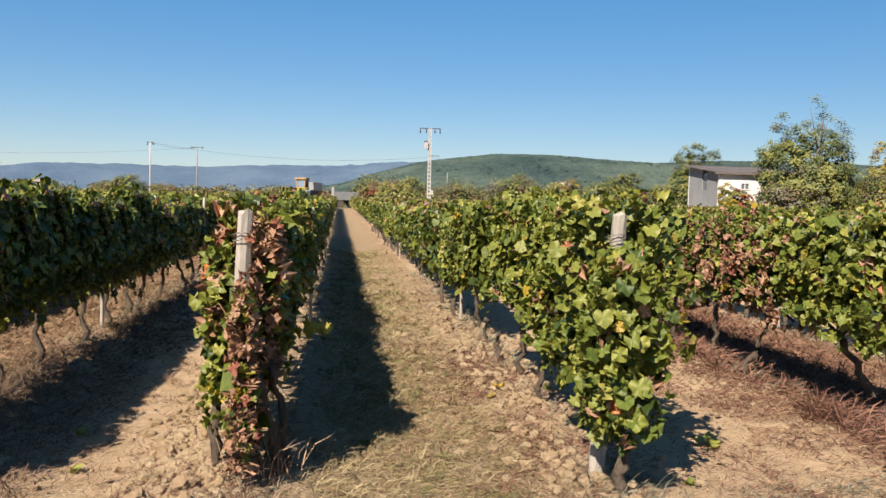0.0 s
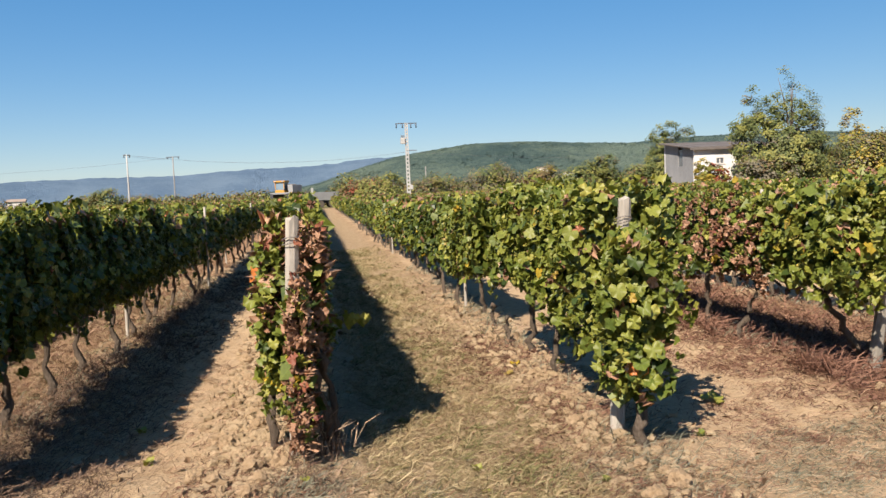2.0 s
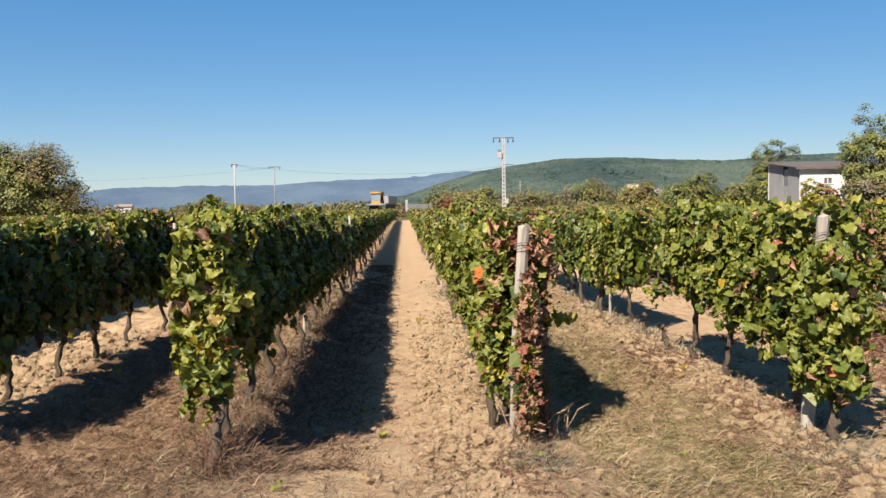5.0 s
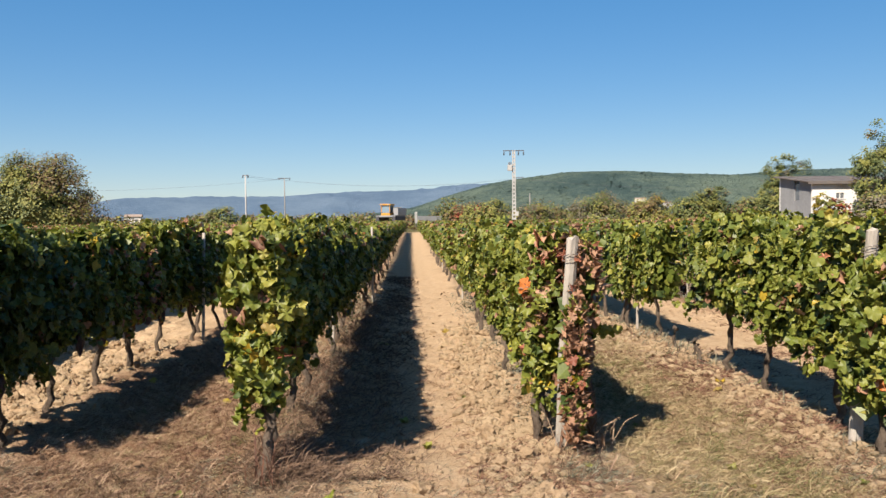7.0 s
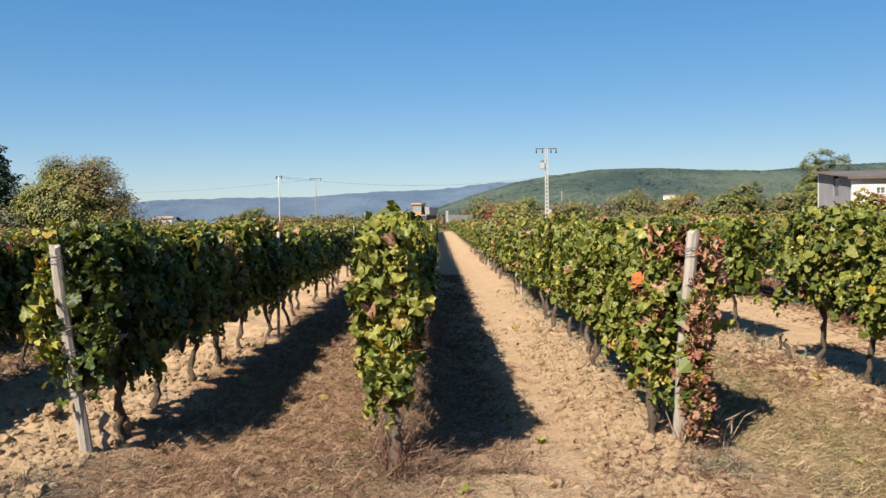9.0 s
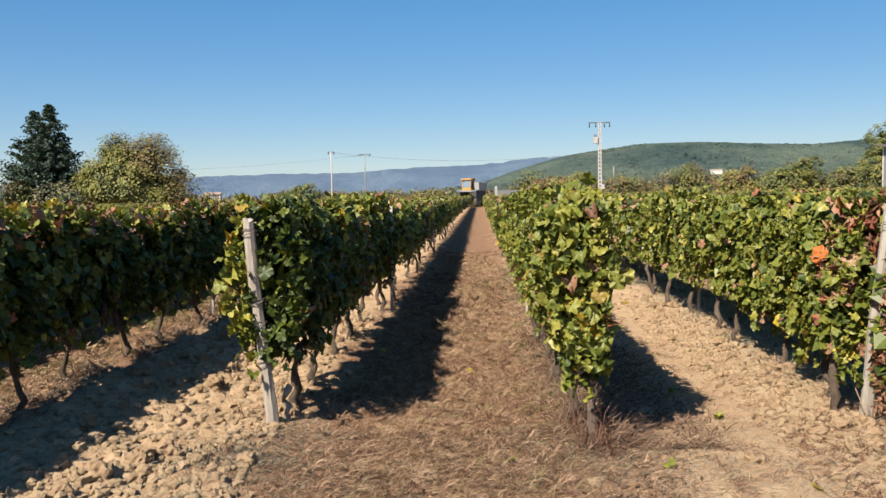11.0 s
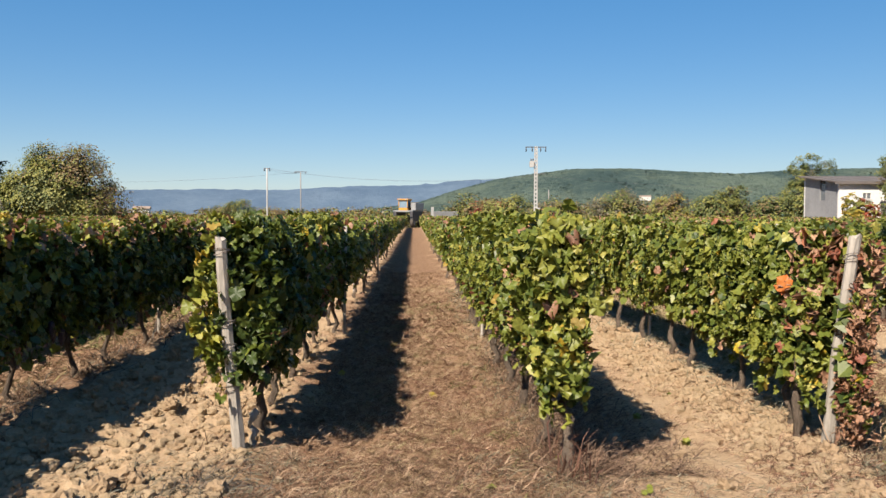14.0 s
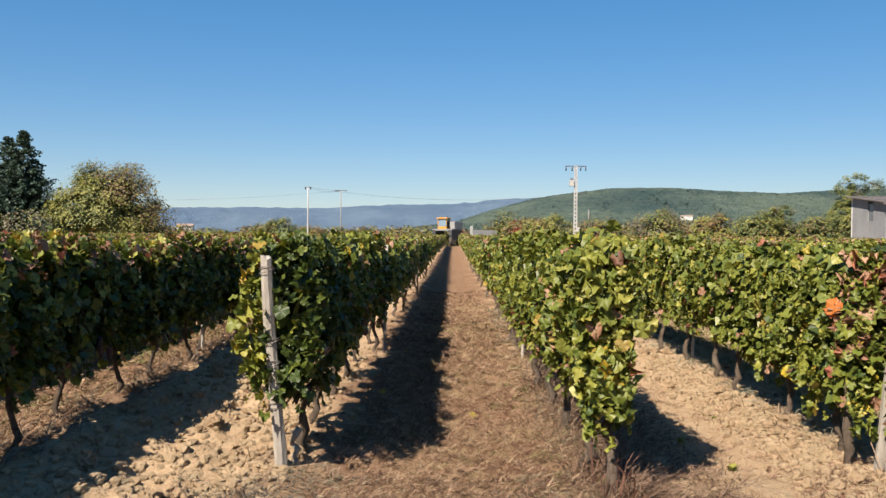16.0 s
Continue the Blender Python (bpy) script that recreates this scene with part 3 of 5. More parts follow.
gnt2.links.new(ramp(gnt2, tex_noise(gnt2, 40, 3), [(0.35, (0.008, 0.006, 0.012)), (0.7, (0.035, 0.022, 0.040))]), gp2.inputs["Base Color"])


def bunch_mesh(seed):
    """A hanging cluster of berries, broad at the shoulder and pointed below."""
    o = Vector((seed * 7.3, 1.1, 4.2))
    bm = bmesh.new()
    bmesh.ops.create_icosphere(bm, subdivisions=3, radius=1.0)
    for v in bm.verts:
        d = noise.voronoi(v.co * 3.2 + o)[0][0]
        w = 0.045 * (0.45 + 0.55 * (v.co.z + 1) / 2)
        k = 1.12 - 0.55 * d
        v.co = Vector((v.co.x * w * k, v.co.y * w * k, v.co.z * 0.085 - 0.07))
    return bm_mesh("grape_cluster", bm, GRAPE, True)


bunches = [bunch_mesh(i) for i in range(3)]
gr = np.random.default_rng(61)
for (k, i), v in [q for q in VINES.items() if isinstance(q[0], tuple)]:
    if k in (-2, -3) and i < 7:
        for _ in range(7 if k == -3 else 3):
            p = (float(gr.uniform(-0.09, 0.13)), float(gr.uniform(-0.45, 0.45)), float(gr.uniform(0.50, 0.66)))
            s = float(gr.uniform(0.8, 1.25))
            part("grape_cluster", bunches[int(gr.integers(3))], v, "dark purple hanging fruit cluster", pose(*p, 0, 0, float(gr.uniform(0, 360))) @ Matrix.Diagonal((s, s, s, 1)))
for _, q in protos:
    for o in list(q.children_recursive) + [q]:
        bpy.data.objects.remove(o)

# the rest of the vineyard, too many to count
ROW_END = 101.0
VV, FF, MM, UU, off = [], [], [], [], 0
TV = []


def add_cloud(cloud, mi, tmpl):
    global off
    V, F = cloud
    VV.append(V)
    FF.append(F + off)
    MM.append(np.repeat(mi, len(tmpl[1])))
    UU.append(leaf_uv(tmpl, len(mi)))
    off += len(V)


for k in range(-24, 15):
    x = row_x(k)
    for a, b, dens, size, tmpl in ((3.8, 22.0, 400, 0.082, LEAF_MID), (22.0, 45.0, 230, 0.11, LEAF_LO), (45.0, ROW_END, 100, 0.16, LEAF_LO)):
        if k in placed:
            a = max(a, placed[k] - 0.5)
        elif a < 5:
            a = 4.4
        step = 2.0
        y = a
        while y < b - 0.01:
            y2 = min(y + step, b)
            if abs(x + 1.6) < 0.60 * (y2 + 2.5) + 4:
                r = np.random.default_rng(9000 + k * 211 + int(y * 7))
                n = int(dens * (y2 - y))
                P, N, T, S, u = vine_leaves(r, n, y, y2, 1.47, 0.54, 0.185, 0, size)
                if abs(x + 1.6) > 9 and y > 10:
                    q = P[:, 2] > 0.95
                    P, N, T, S, u = P[q], N[q], T[q], S[q], u[q]
                P[:, 0] += x
                P[:, 2] += 0.05
                # left-hand rows take more dark leaves, with their shade in the colour
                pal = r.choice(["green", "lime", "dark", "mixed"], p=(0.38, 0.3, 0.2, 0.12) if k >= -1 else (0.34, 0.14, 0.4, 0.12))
                mi = tint(r, pal, u, y > 8)
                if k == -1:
                    # shade on this row's far side is painted in with dark leaves
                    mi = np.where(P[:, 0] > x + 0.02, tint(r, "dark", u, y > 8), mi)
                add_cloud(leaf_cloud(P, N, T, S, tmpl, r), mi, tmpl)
                if abs(x + 1.6) < 9:
                    V2, F2, m2 = core_leaves(r, int((300 if y < 30 else 110) * (y2 - y)), y, y2, 0.66, 1.42, 0.11, 0.16)
                    VV.append(V2 + np.array([x, 0, 0.05]))
                    FF.append(F2 + off)
                    MM.append(m2)
                    UU.append(leaf_uv(LEAF_LO, len(m2) // 2))
                    off += len(V2)
                if y < 40:
                    for yy in np.arange(y, y2, 1.0):
                        (V, F), _ = trunk_vf(r, 0.7, 0.026)
                        TV.append((V + np.array([x, yy, float(ground_z(x, yy))]), F))
            y = y2
rest = new("vineyard_rows", np_mesh("vineyard_rows", np.vstack(VV), np.vstack(FF), LEAVES, np.concatenate(MM), False, np.vstack(UU)))
tagged(rest, "long rows of trellised vines turning yellow and rust", "vineyard", kind="stuff")
tagged(new("vineyard_trunks", quads_mesh("vineyard_trunks", fuse(TV), BARK)), "many thin gnarled grey vine trunks in rows", "vine trunks", kind="stuff")


# ---------- posts, stakes and wires ----------
def trellis_post(name, label, foot, head, size, mat, wraps, seed):
    """A split post from foot to head, with wire wound round it."""
    r = np.random.default_rng(seed)
    thing = new(name)
    foot, head = np.array(foot), np.array(head)
    n = 9
    t = np.linspace(-0.12, 1, n)
    c = foot + (head - foot) * t[:, None]
    c[:, 0] += 0.008 * np.sin(t * 5 + seed)
    V, F = [], []
    sides = 8
    for i in range(n):
        for j in range(sides):
            a = 2 * math.pi * (j + 0.5) / sides
            q = 1 / max(abs(math.cos(a)), abs(math.sin(a))) * 0.86
            s = size * (1.12 - 0.22 * max(t[i], 0)) * (1 + 0.05 * r.standard_normal())
            V.append(c[i] + np.array([math.cos(a) * q * s, math.sin(a) * q * s * 0.85, 0.012 * r.standard_normal() if i == n - 1 else 0]))
    for i in range(n - 1):
        for j in range(sides):
            F.append((i * sides + j, i * sides + (j + 1) % sides, (i + 1) * sides + (j + 1) % sides, (i + 1) * sides + j))
    V.append(c[-1] + np.array([0, 0, 0.008]))
    for j in range(sides):
        F.append(((n - 1) * sides + j, (n - 1) * sides + (j + 1) % sides, len(V) - 1, len(V) - 1))
    part("post_shaft", quads_mesh("post_shaft", (np.array(V), np.array(F)), mat, False), thing)
    for h, turns in wraps:
        a = np.linspace(0, 2 * math.pi * turns, 14 * turns)
        cc = foot + (head - foot) * h
        rr = size * 1.16
        pts = np.column_stack([cc[0] + np.cos(a) * rr, cc[1] + np.sin(a) * rr * 0.95, cc[2] + 0.018 * a / 6.28 + 0.012 * np.sin(a * 1.3)])
        part("wire_wrap", quads_mesh("wire_wrap", tube(pts, 0.0035, 4), STEEL), thing)
    tagged(thing, label, "post", "trellis posts")
    return thing


trellis_post("trellis_post", "weathered pale grey wooden end post leaning towards the headland", (-4.43, 4.62, 0.0), (-4.475, 4.36, 1.49), 0.043, POSTWOOD, [(0.93, 2), (0.62, 3), (0.52, 2), (0.33, 2)], 1)
trellis_post("trellis_post", "pale weathered end post half covered by withered vine", (-0.41, 4.74, 0.0), (-0.365, 4.51, 1.50), 0.047, POSTWOOD, [(0.9, 2), (0.5, 1)], 2)
trellis_post("trellis_post", "pale split wooden post top standing in vine leaves", (1.575, 4.56, 0.0), (1.60, 4.42, 1.54), 0.046, POSTWOOD, [(0.9, 2)], 3)
trellis_post("trellis_post", "rough grey wooden end post bound with wire", (4.28, 5.83, 0.0), (4.19, 5.42, 1.45), 0.055, POSTGREY, [(0.9, 2), (0.6, 2), (0.45, 2)], 4)

stake = new("vine_stake")
part("stake_shaft", quads_mesh("stake_shaft", tube(np.column_stack([0.006 * np.sin(np.arange(6)), np.zeros(6), np.linspace(-0.1, 1.42, 6)]), 0.02, 8), POSTWOOD), stake)
part("wire_clip", quads_mesh("wire_clip", tube(np.column_stack([0.026 * np.cos(np.linspace(0, 6.3, 9)), 0.026 * np.sin(np.linspace(0, 6.3, 9)), np.full(9, 1.0)]), 0.004, 4), STEEL), stake)
tagged(stake, "thin pale intermediate stake carrying the trellis wires", "stake", "trellis stakes")
for k in range(-5, 4):
    for j in range(1, 5):
        x, y = row_x(k) + (0.2 if (k + j) % 2 else -0.05), 4.6 + 5.2 * j + 0.4 * math.sin(k * 2.0)
        copy_thing(stake, pose(x, y, float(ground_z(x, y)), 1.5 * math.sin(k + j), 1.5 * math.cos(k * 2 + j), 40 * k))
for o in list(stake.children) + [stake]:
    bpy.data.objects.remove(o)

for k in range(-4, 4):
    for z in (0.66, 1.02, 1.4):
        y = np.linspace(FIRST.get(k, 4.4) + 0.1, 40, 10)
        pts = np.column_stack([np.full(10, row_x(k) + 0.02), y, z + 0.06 + 0.01 * np.sin(y)])
        w = new("trellis_wire", quads_mesh("trellis_wire", tube(pts, 0.002, 3), STEEL))
        tagged(w, "thin grey steel wire stretched along the vine row", "wire", "trellis wires")


# ---------- trees ----------
TG = leaf_mat("tree_leaf_green", (0.064, 0.086, 0.026), (0.096, 0.118, 0.036), (0.132, 0.148, 0.050), 0.18, 0.6)
TY = leaf_mat("tree_leaf_yellowgreen", (0.150, 0.165, 0.040), (0.205, 0.205, 0.050), (0.250, 0.235, 0.068), 0.18, 0.6)
TB = leaf_mat("tree_leaf_brown", (0.104, 0.072, 0.034), (0.152, 0.104, 0.048), (0.200, 0.144, 0.072), 0.15, 0.7)
TYEL = leaf_mat("tree_leaf_yellow", (0.30, 0.235, 0.035), (0.34, 0.26, 0.04), (0.28, 0.20, 0.04), 0.25, 0.6)
TC = leaf_mat("conifer_needles", (0.032, 0.060, 0.046), (0.050, 0.086, 0.062), (0.075, 0.115, 0.080), 0.08, 0.7)
TGREY = leaf_mat("tree_leaf_grey", (0.106, 0.095, 0.063), (0.153, 0.137, 0.095), (0.201, 0.180, 0.132), 0.15, 0.7)
TRED = leaf_mat("shrub_leaf_red", (0.198, 0.033, 0.0198), (0.2508, 0.0594, 0.0264), (0.198, 0.0924, 0.0396), 0.2, 0.6)
TREE_MATS = [TG, TY, TB, TYEL, TC, TGREY, TRED]


def tree(name, label, at, lobes, weights, n, size, seed, trunk=0.18, category="tree", shade=None, keep=None, clumps=30):
    """Trunk and limbs that reach into lobes (x, y, z, rx, ry, rz round the foot) full of leaf clumps."""
    r = np.random.default_rng(seed)
    thing = new(name)
    items = []
    lobes = np.array(lobes, float)
    topz = lobes[:, 2].max()
    t = np.linspace(0, 1, 6)
    stem = np.column_stack([0.1 * np.sin(t * 4 + seed), 0.1 * np.cos(t * 3 + seed) - 0.1, -0.2 + t * topz * 0.62])
    part("trunk", quads_mesh("trunk", tube(stem, trunk * (1.25 - t * 0.85), 8), TREEBARK), thing)
    for L in lobes:
        s = stem[int(r.integers(2, 5))]
        for _ in range(3):
            e = L[:3] + L[3:] * 0.7 * r.standard_normal(3) * np.array([0.6, 0.6, 0.6])
            mid = (s + e) / 2 + 0.15 * L[3] * r.standard_normal(3)
            pts = np.array([s, (s * 2 + mid) / 3, mid, (mid + e) / 2, e])
            items.append(tube(pts, trunk * np.array([0.5, 0.4, 0.28, 0.17, 0.06]), 5))
    tagged(part("branchwork", quads_mesh("branchwork", fuse(items), TREEBARK), thing), kind="stuff")
    vol = lobes[:, 3] * lobes[:, 4] * lobes[:, 5]
    n = int(n * 1.9)
    nc = max(10, int(n / clumps))
    which = r.choice(len(lobes), nc, p=vol / vol.sum())
    d = unit(r.standard_normal((nc, 3)))
    rad = r.uniform(0.5, 1.0, nc) ** 0.5
    C = lobes[which, :3] + d * rad[:, None] * lobes[which, 3:]
    C = C[C[:, 2] > 0.25]
    pick = r.integers(0, len(C), n)
    clump = lobes[:, 3].mean() * 0.15
    P = C[pick] + 2.6 * clump * (unit(r.standard_normal((n, 3))) * r.random((n, 1)) ** 0.5) * np.array([1, 1, 0.75])
    outward = unit(P - np.array([0, 0, topz * 0.5]))
    N = outward * 0.9 + np.array([-0.2, -0.3, 0.6]) + 0.3 * r.standard_normal((n, 3))
    T = np.array([0, 0, -0.7]) + 0.8 * r.standard_normal((n, 3))
    S = size * r.uniform(0.6, 1.4, n)
    w = np.array(weights, float)
    cm = r.choice(7, len(C), p=w / w.sum())
    mi = np.where(r.random(n) < 0.85, cm[pick], r.choice(7, n, p=w / w.sum()))
    if shade is not None:
        mi = shade(r, P, mi)
    if keep is not None:
        q = keep(r, P)
        P, N, T, S, mi = P[q], N[q], T[q], S[q], mi[q]
    V, F = leaf_cloud(P, N, T, S, LEAF_LO, r)
    tagged(part("crown", np_mesh("crown", V, F, TREE_MATS, np.repeat(mi, 2)), thing), kind="stuff")
    thing.location = at
    tagged(thing, label, category)
    return thing


# round broad-leaved tree, green below and brown above
tree("round_tree", "broad round tree, green below and browning at the crown", (-36.2, 76, 0),
     [(-1.7, -0.6, 3.1, 2.9, 2.7, 2.9), (0.3, -0.5, 4.1, 2.9, 2.6, 3.0), (0.0, 0.3, 5.6, 2.9, 2.4, 2.5), (2.3, 0.6, 4.9, 2.5, 2.3, 2.8), (4.0, 0.6, 2.8, 1.9, 1.8, 1.9), (1.4, 0.2, 2.0, 3.4, 2.4, 1.8)],
     (0.34, 0.58, 0.06, 0.02, 0, 0, 0), 40000, 0.18, 3,
     shade=lambda r, P, mi: np.where((P[:, 2] + 1.1 * P[:, 0] + 0.8 * r.standard_normal(len(P))) > 7.2, r.choice([1, 2, 5], len(P), p=(0.3, 0.6, 0.1)), mi),
     keep=lambda r, P: (P[:, 2] + 1.1 * P[:, 0] < 7.0) | (r.random(len(P)) < 0.62), clumps=110)


def conifer(at, h, rad, seed, label, lean=0.0):
    r = np.random.default_rng(seed)
    thing = new("conifer")
    part("trunk", quads_mesh("trunk", tube(np.array([[lean * t * h, 0, -0.2 + t * h] for t in np.linspace(0, 1, 7)]), 0.22 * (1.1 - np.linspace(0, 1, 7)), 8), TREEBARK), thing)
    Ps, Ts, items = [], [], []
    for z in np.arange(0.6, h, 0.33):
        f = 1 - z / h
        reach = rad * (0.02 + 0.98 * f ** 1.0) * (1 + 0.2 * math.sin(z * 4.1 + seed))
        for _ in range(max(6, int(26 * f))):
            a = r.uniform(0, 6.28)
            L = reach * r.uniform(0.65, 1.15)
            t = np.linspace(0, 1, 6)
            up = r.uniform(0.45, 0.85)
            br = np.column_stack([lean * z + np.cos(a) * L * t, np.sin(a) * L * t, z + up * L * t - 0.25 * L * t * t])
            items.append(tube(br[::2], 0.03 * (1.1 - t[::2]), 4))
            m = int(52 * (0.5 + f))
            s = r.random(m) ** 0.6
            c = np.column_stack([np.interp(s, t, br[:, i]) for i in range(3)])
            Ps.append(c + 0.11 * r.standard_normal((m, 3)) * np.array([1, 1, 0.7]))
            Ts.append(np.tile([np.cos(a), np.sin(a), 0.1], (m, 1)) + 0.5 * r.standard_normal((m, 3)))
    tagged(part("branchwork", quads_mesh("branchwork", fuse(items), TREEBARK), thing), kind="stuff")
    P, T = np.vstack(Ps), np.vstack(Ts)
    N = np.array([0, 0, 1.0]) + 0.5 * r.standard_normal(P.shape)
    V, F = leaf_cloud(P, N, T, 0.24 * r.uniform(0.6, 1.3, len(P)), LEAF_LO, r)
    tagged(part("needles", np_mesh("needles", V, F, [TC]), thing), kind="stuff")
    thing.location = at
    tagged(thing, label, "conifer")


conifer((-43.7, 76, 0), 10.9, 4.6, 5, "tall dark conifer with dense upswept branches", 0.01)
conifer((-45.2, 76.3, 0), 10.5, 4.5, 6, "dark bushy conifer beside a taller one", 0.0)
tree("shrub", "grey-green scrub below the dark conifer", (-41.6, 73, 0), [(0, 0, 1.7, 2.8, 2, 1.6), (-3, 0, 2.0, 2.2, 2, 1.8)], (0.35, 0.1, 0.1, 0, 0.1, 0.45, 0), 4000, 0.2, 8, 0.08, "shrub")
# tall tree behind the shed, leafy and thin at the top
tree("bushy_tree", "tall bushy green tree with thin upright leaders by the shed", (37.2, 61, 0),
     [(-2.6, 0, 4.4, 2.0, 2, 2.4), (0.6, 0, 4.9, 2.4, 2.2, 3.0), (-3.0, 0, 7.0, 0.7, 0.7, 1.9), (-2.0, 0, 6.4, 0.7, 0.7, 1.5), (-0.3, 0, 8.2, 0.7, 0.7, 2.1), (0.7, 0, 7.9, 0.6, 0.6, 2.0), (1.9, 0, 7.0, 0.8, 0.8, 1.9), (-4.2, 0, 4.6, 0.8, 0.8, 1.5), (-0.4, -0.3, 2.4, 3.8, 2.5, 2.2), (3.2, 0.4, 3.0, 2.0, 2, 2.0)],
     (0.6, 0.32, 0.04, 0, 0, 0.04, 0), 22000, 0.15, 11, 0.2, clumps=80)
tree("poplar_tree", "small green tree with pointed tops behind the shed", (32.2, 72, 0),
     [(-1.1, 0, 5.0, 0.9, 0.9, 2.0), (0.2, 0, 5.3, 0.9, 0.9, 2.1), (1.5, 0, 5.0, 0.9, 0.9, 1.7), (-0.6, 0, 3, 1.8, 1.5, 2)], (0.65, 0.3, 0, 0, 0, 0.05, 0), 8000, 0.14, 13, 0.12, clumps=60)
tree("yellow_tree", "slim autumn-yellow tree beside scrub", (48.6, 69, 0), [(-0.2, 0, 5.8, 0.75, 0.8, 2.4), (0.3, 0, 3.8, 1.4, 1.2, 2), (2.4, 0, 3.4, 1.6, 1.4, 2.2)], (0.03, 0.17, 0.05, 0.75, 0, 0, 0), 3600, 0.2, 14, 0.1)
tree("scrub_tree", "broad olive scrub tree at the field's edge", (45.5, 64, 0), [(0, 0, 2.6, 2.6, 2, 2.3), (3.4, 0, 3.1, 2.4, 2, 2.3), (6, 0.5, 3.0, 2.4, 2, 2.3)], (0.2, 0.45, 0.2, 0.05, 0, 0.1, 0), 7000, 0.21, 15, 0.12)
tree("shrub", "bright yellow-green bush in front of the shed", (28.7, 58.3, 0), [(0, 0, 2.1, 0.6, 0.6, 1.2), (0.1, 0, 1.2, 0.7, 0.7, 1.0)], (0.0, 0.7, 0, 0.3, 0, 0, 0), 1500, 0.2, 16, 0.05, "shrub")
tree("shrub", "rust-red bush in front of the shed", (29.8, 58.3, 0), [(0, 0, 1.7, 0.75, 0.7, 1.15)], (0.02, 0.06, 0.12, 0, 0, 0, 0.8), 900, 0.22, 17, 0.05, "shrub")
tree("shrub", "grey-brown twiggy bush against the white wall", (33.0, 59.0, 0), [(0, 0, 1.8, 1.8, 1.2, 1.5), (2.2, 0, 1.6, 1.8, 1.2, 1.4)], (0.15, 0.1, 0.3, 0, 0, 0.45, 0), 1800, 0.22, 18, 0.06, "shrub")
for i, (x, y, s, h, w, lab) in enumerate((
    (19.4, 90, 2.6, 4.9, (0.3, 0.15, 0.15, 0, 0, 0.4, 0), "grey-green spreading tree beyond the vines"),
    (27.5, 83, 2.0, 4.4, (0.5, 0.4, 0.1, 0, 0, 0, 0), "rounded olive-green tree beyond the vines"),
    (30.2, 84, 1.4, 5.6, (0.5, 0.3, 0.1, 0, 0, 0.1, 0), "slim ragged green tree beyond the vines"),
    (24.0, 86, 2.0, 3.4, (0.1, 0.45, 0.35, 0.1, 0, 0, 0), "ochre and yellow-green bush beyond the vines"),
    (6.7, 88, 2.3, 4.0, (0.35, 0.5, 0.1, 0, 0, 0, 0.05), "bushy yellow-green shrub near the pole"),
    (4.4, 90, 1.7, 3.6, (0.05, 0.1, 0.6, 0, 0, 0.1, 0.15), "rusty brown shrub near the pole"),
    (34.5, 84, 2.2, 3.4, (0.5, 0.15, 0.15, 0, 0.1, 0.1, 0), "dark green bush beside the shed"),
    (12.5, 96, 2.2, 2.9, (0.3, 0.2, 0.3, 0, 0, 0.2, 0), "brown-green scrub beyond the vines"),
    (15.0, 98, 2.0, 2.8, (0.35, 0.2, 0.3, 0, 0, 0.15, 0), "brown-green scrub beyond the vines"),
    (-25.8, 106, 1.8, 4.0, (0.6, 0.2, 0.1, 0, 0.1, 0, 0), "small dark tree beyond the vines"),
    (-28.6, 110, 2.0, 3.3, (0.2, 0.3, 0.3, 0.1, 0, 0.1, 0), "olive bush beyond the vines"),
    (-23.2, 112, 2.2, 2.9, (0.1, 0.3, 0.4, 0.1, 0, 0.1, 0), "ochre bush beyond the vines"),
)):
    h *= 1.22 if x > 3 and h < 3.5 else 0.95
    tree("shrub" if h < 3.7 else "small_tree", lab, (x, y, 0), [(-0.4 * s, 0, h * 0.45, s * 0.75, s * 0.7, h * 0.42), (0.35 * s, 0, h * 0.55, s * 0.7, s * 0.7, h * 0.42), (0, 0.2, h * 0.3, s, s * 0.8, h * 0.3)], w, int(1600 + 230 * s * h), 0.2, 30 + i, 0.09, "shrub" if h < 3.7 else "tree")

# scrub along the far edge of the vineyard
VV, FF, MM, off = [], [], [], 0
r = np.random.default_rng(77)
for i in range(240):
    x, y = r.uniform(-70, 60), r.uniform(106, 150)
    s, h = r.uniform(1.2, 3.2), r.uniform(1.9, 3.0) + (r.uniform(0, 1.9) if x > 3 else 0)
    n = 300
    d = unit(r.standard_normal((n, 3)))
    P = np.array([x, y, h * 0.5]) + d * np.array([s, s * 0.7, h * 0.55]) * (r.random((n, 1)) ** 0.4)
    P[:, 2] = np.maximum(P[:, 2], 0.05)
    N = d + np.array([0, 0, 0.5]) + 0.5 * r.standard_normal((n, 3))
    T = np.array([0, 0, -0.6]) + 0.8 * r.standard_normal((n, 3))
    w = np.array([(0.4, 0.3, 0.2, 0.0, 0.05, 0.05, 0), (0.1, 0.3, 0.45, 0.05, 0, 0.1, 0), (0.05, 0.1, 0.5, 0, 0, 0.25, 0.1)][int(r.integers(3))])
    add_cloud(leaf_cloud(P, N, T, 0.29 * r.uniform(0.6, 1.4, n), LEAF_LO, r), r.choice(7, n, p=w / w.sum()), LEAF_LO)
tagged(new("far_scrub", np_mesh("far_scrub", np.vstack(VV), np.vstack(FF), TREE_MATS, np.concatenate(MM))), "belt of olive and brown scrub beyond the vineyard", "scrub", kind="stuff")


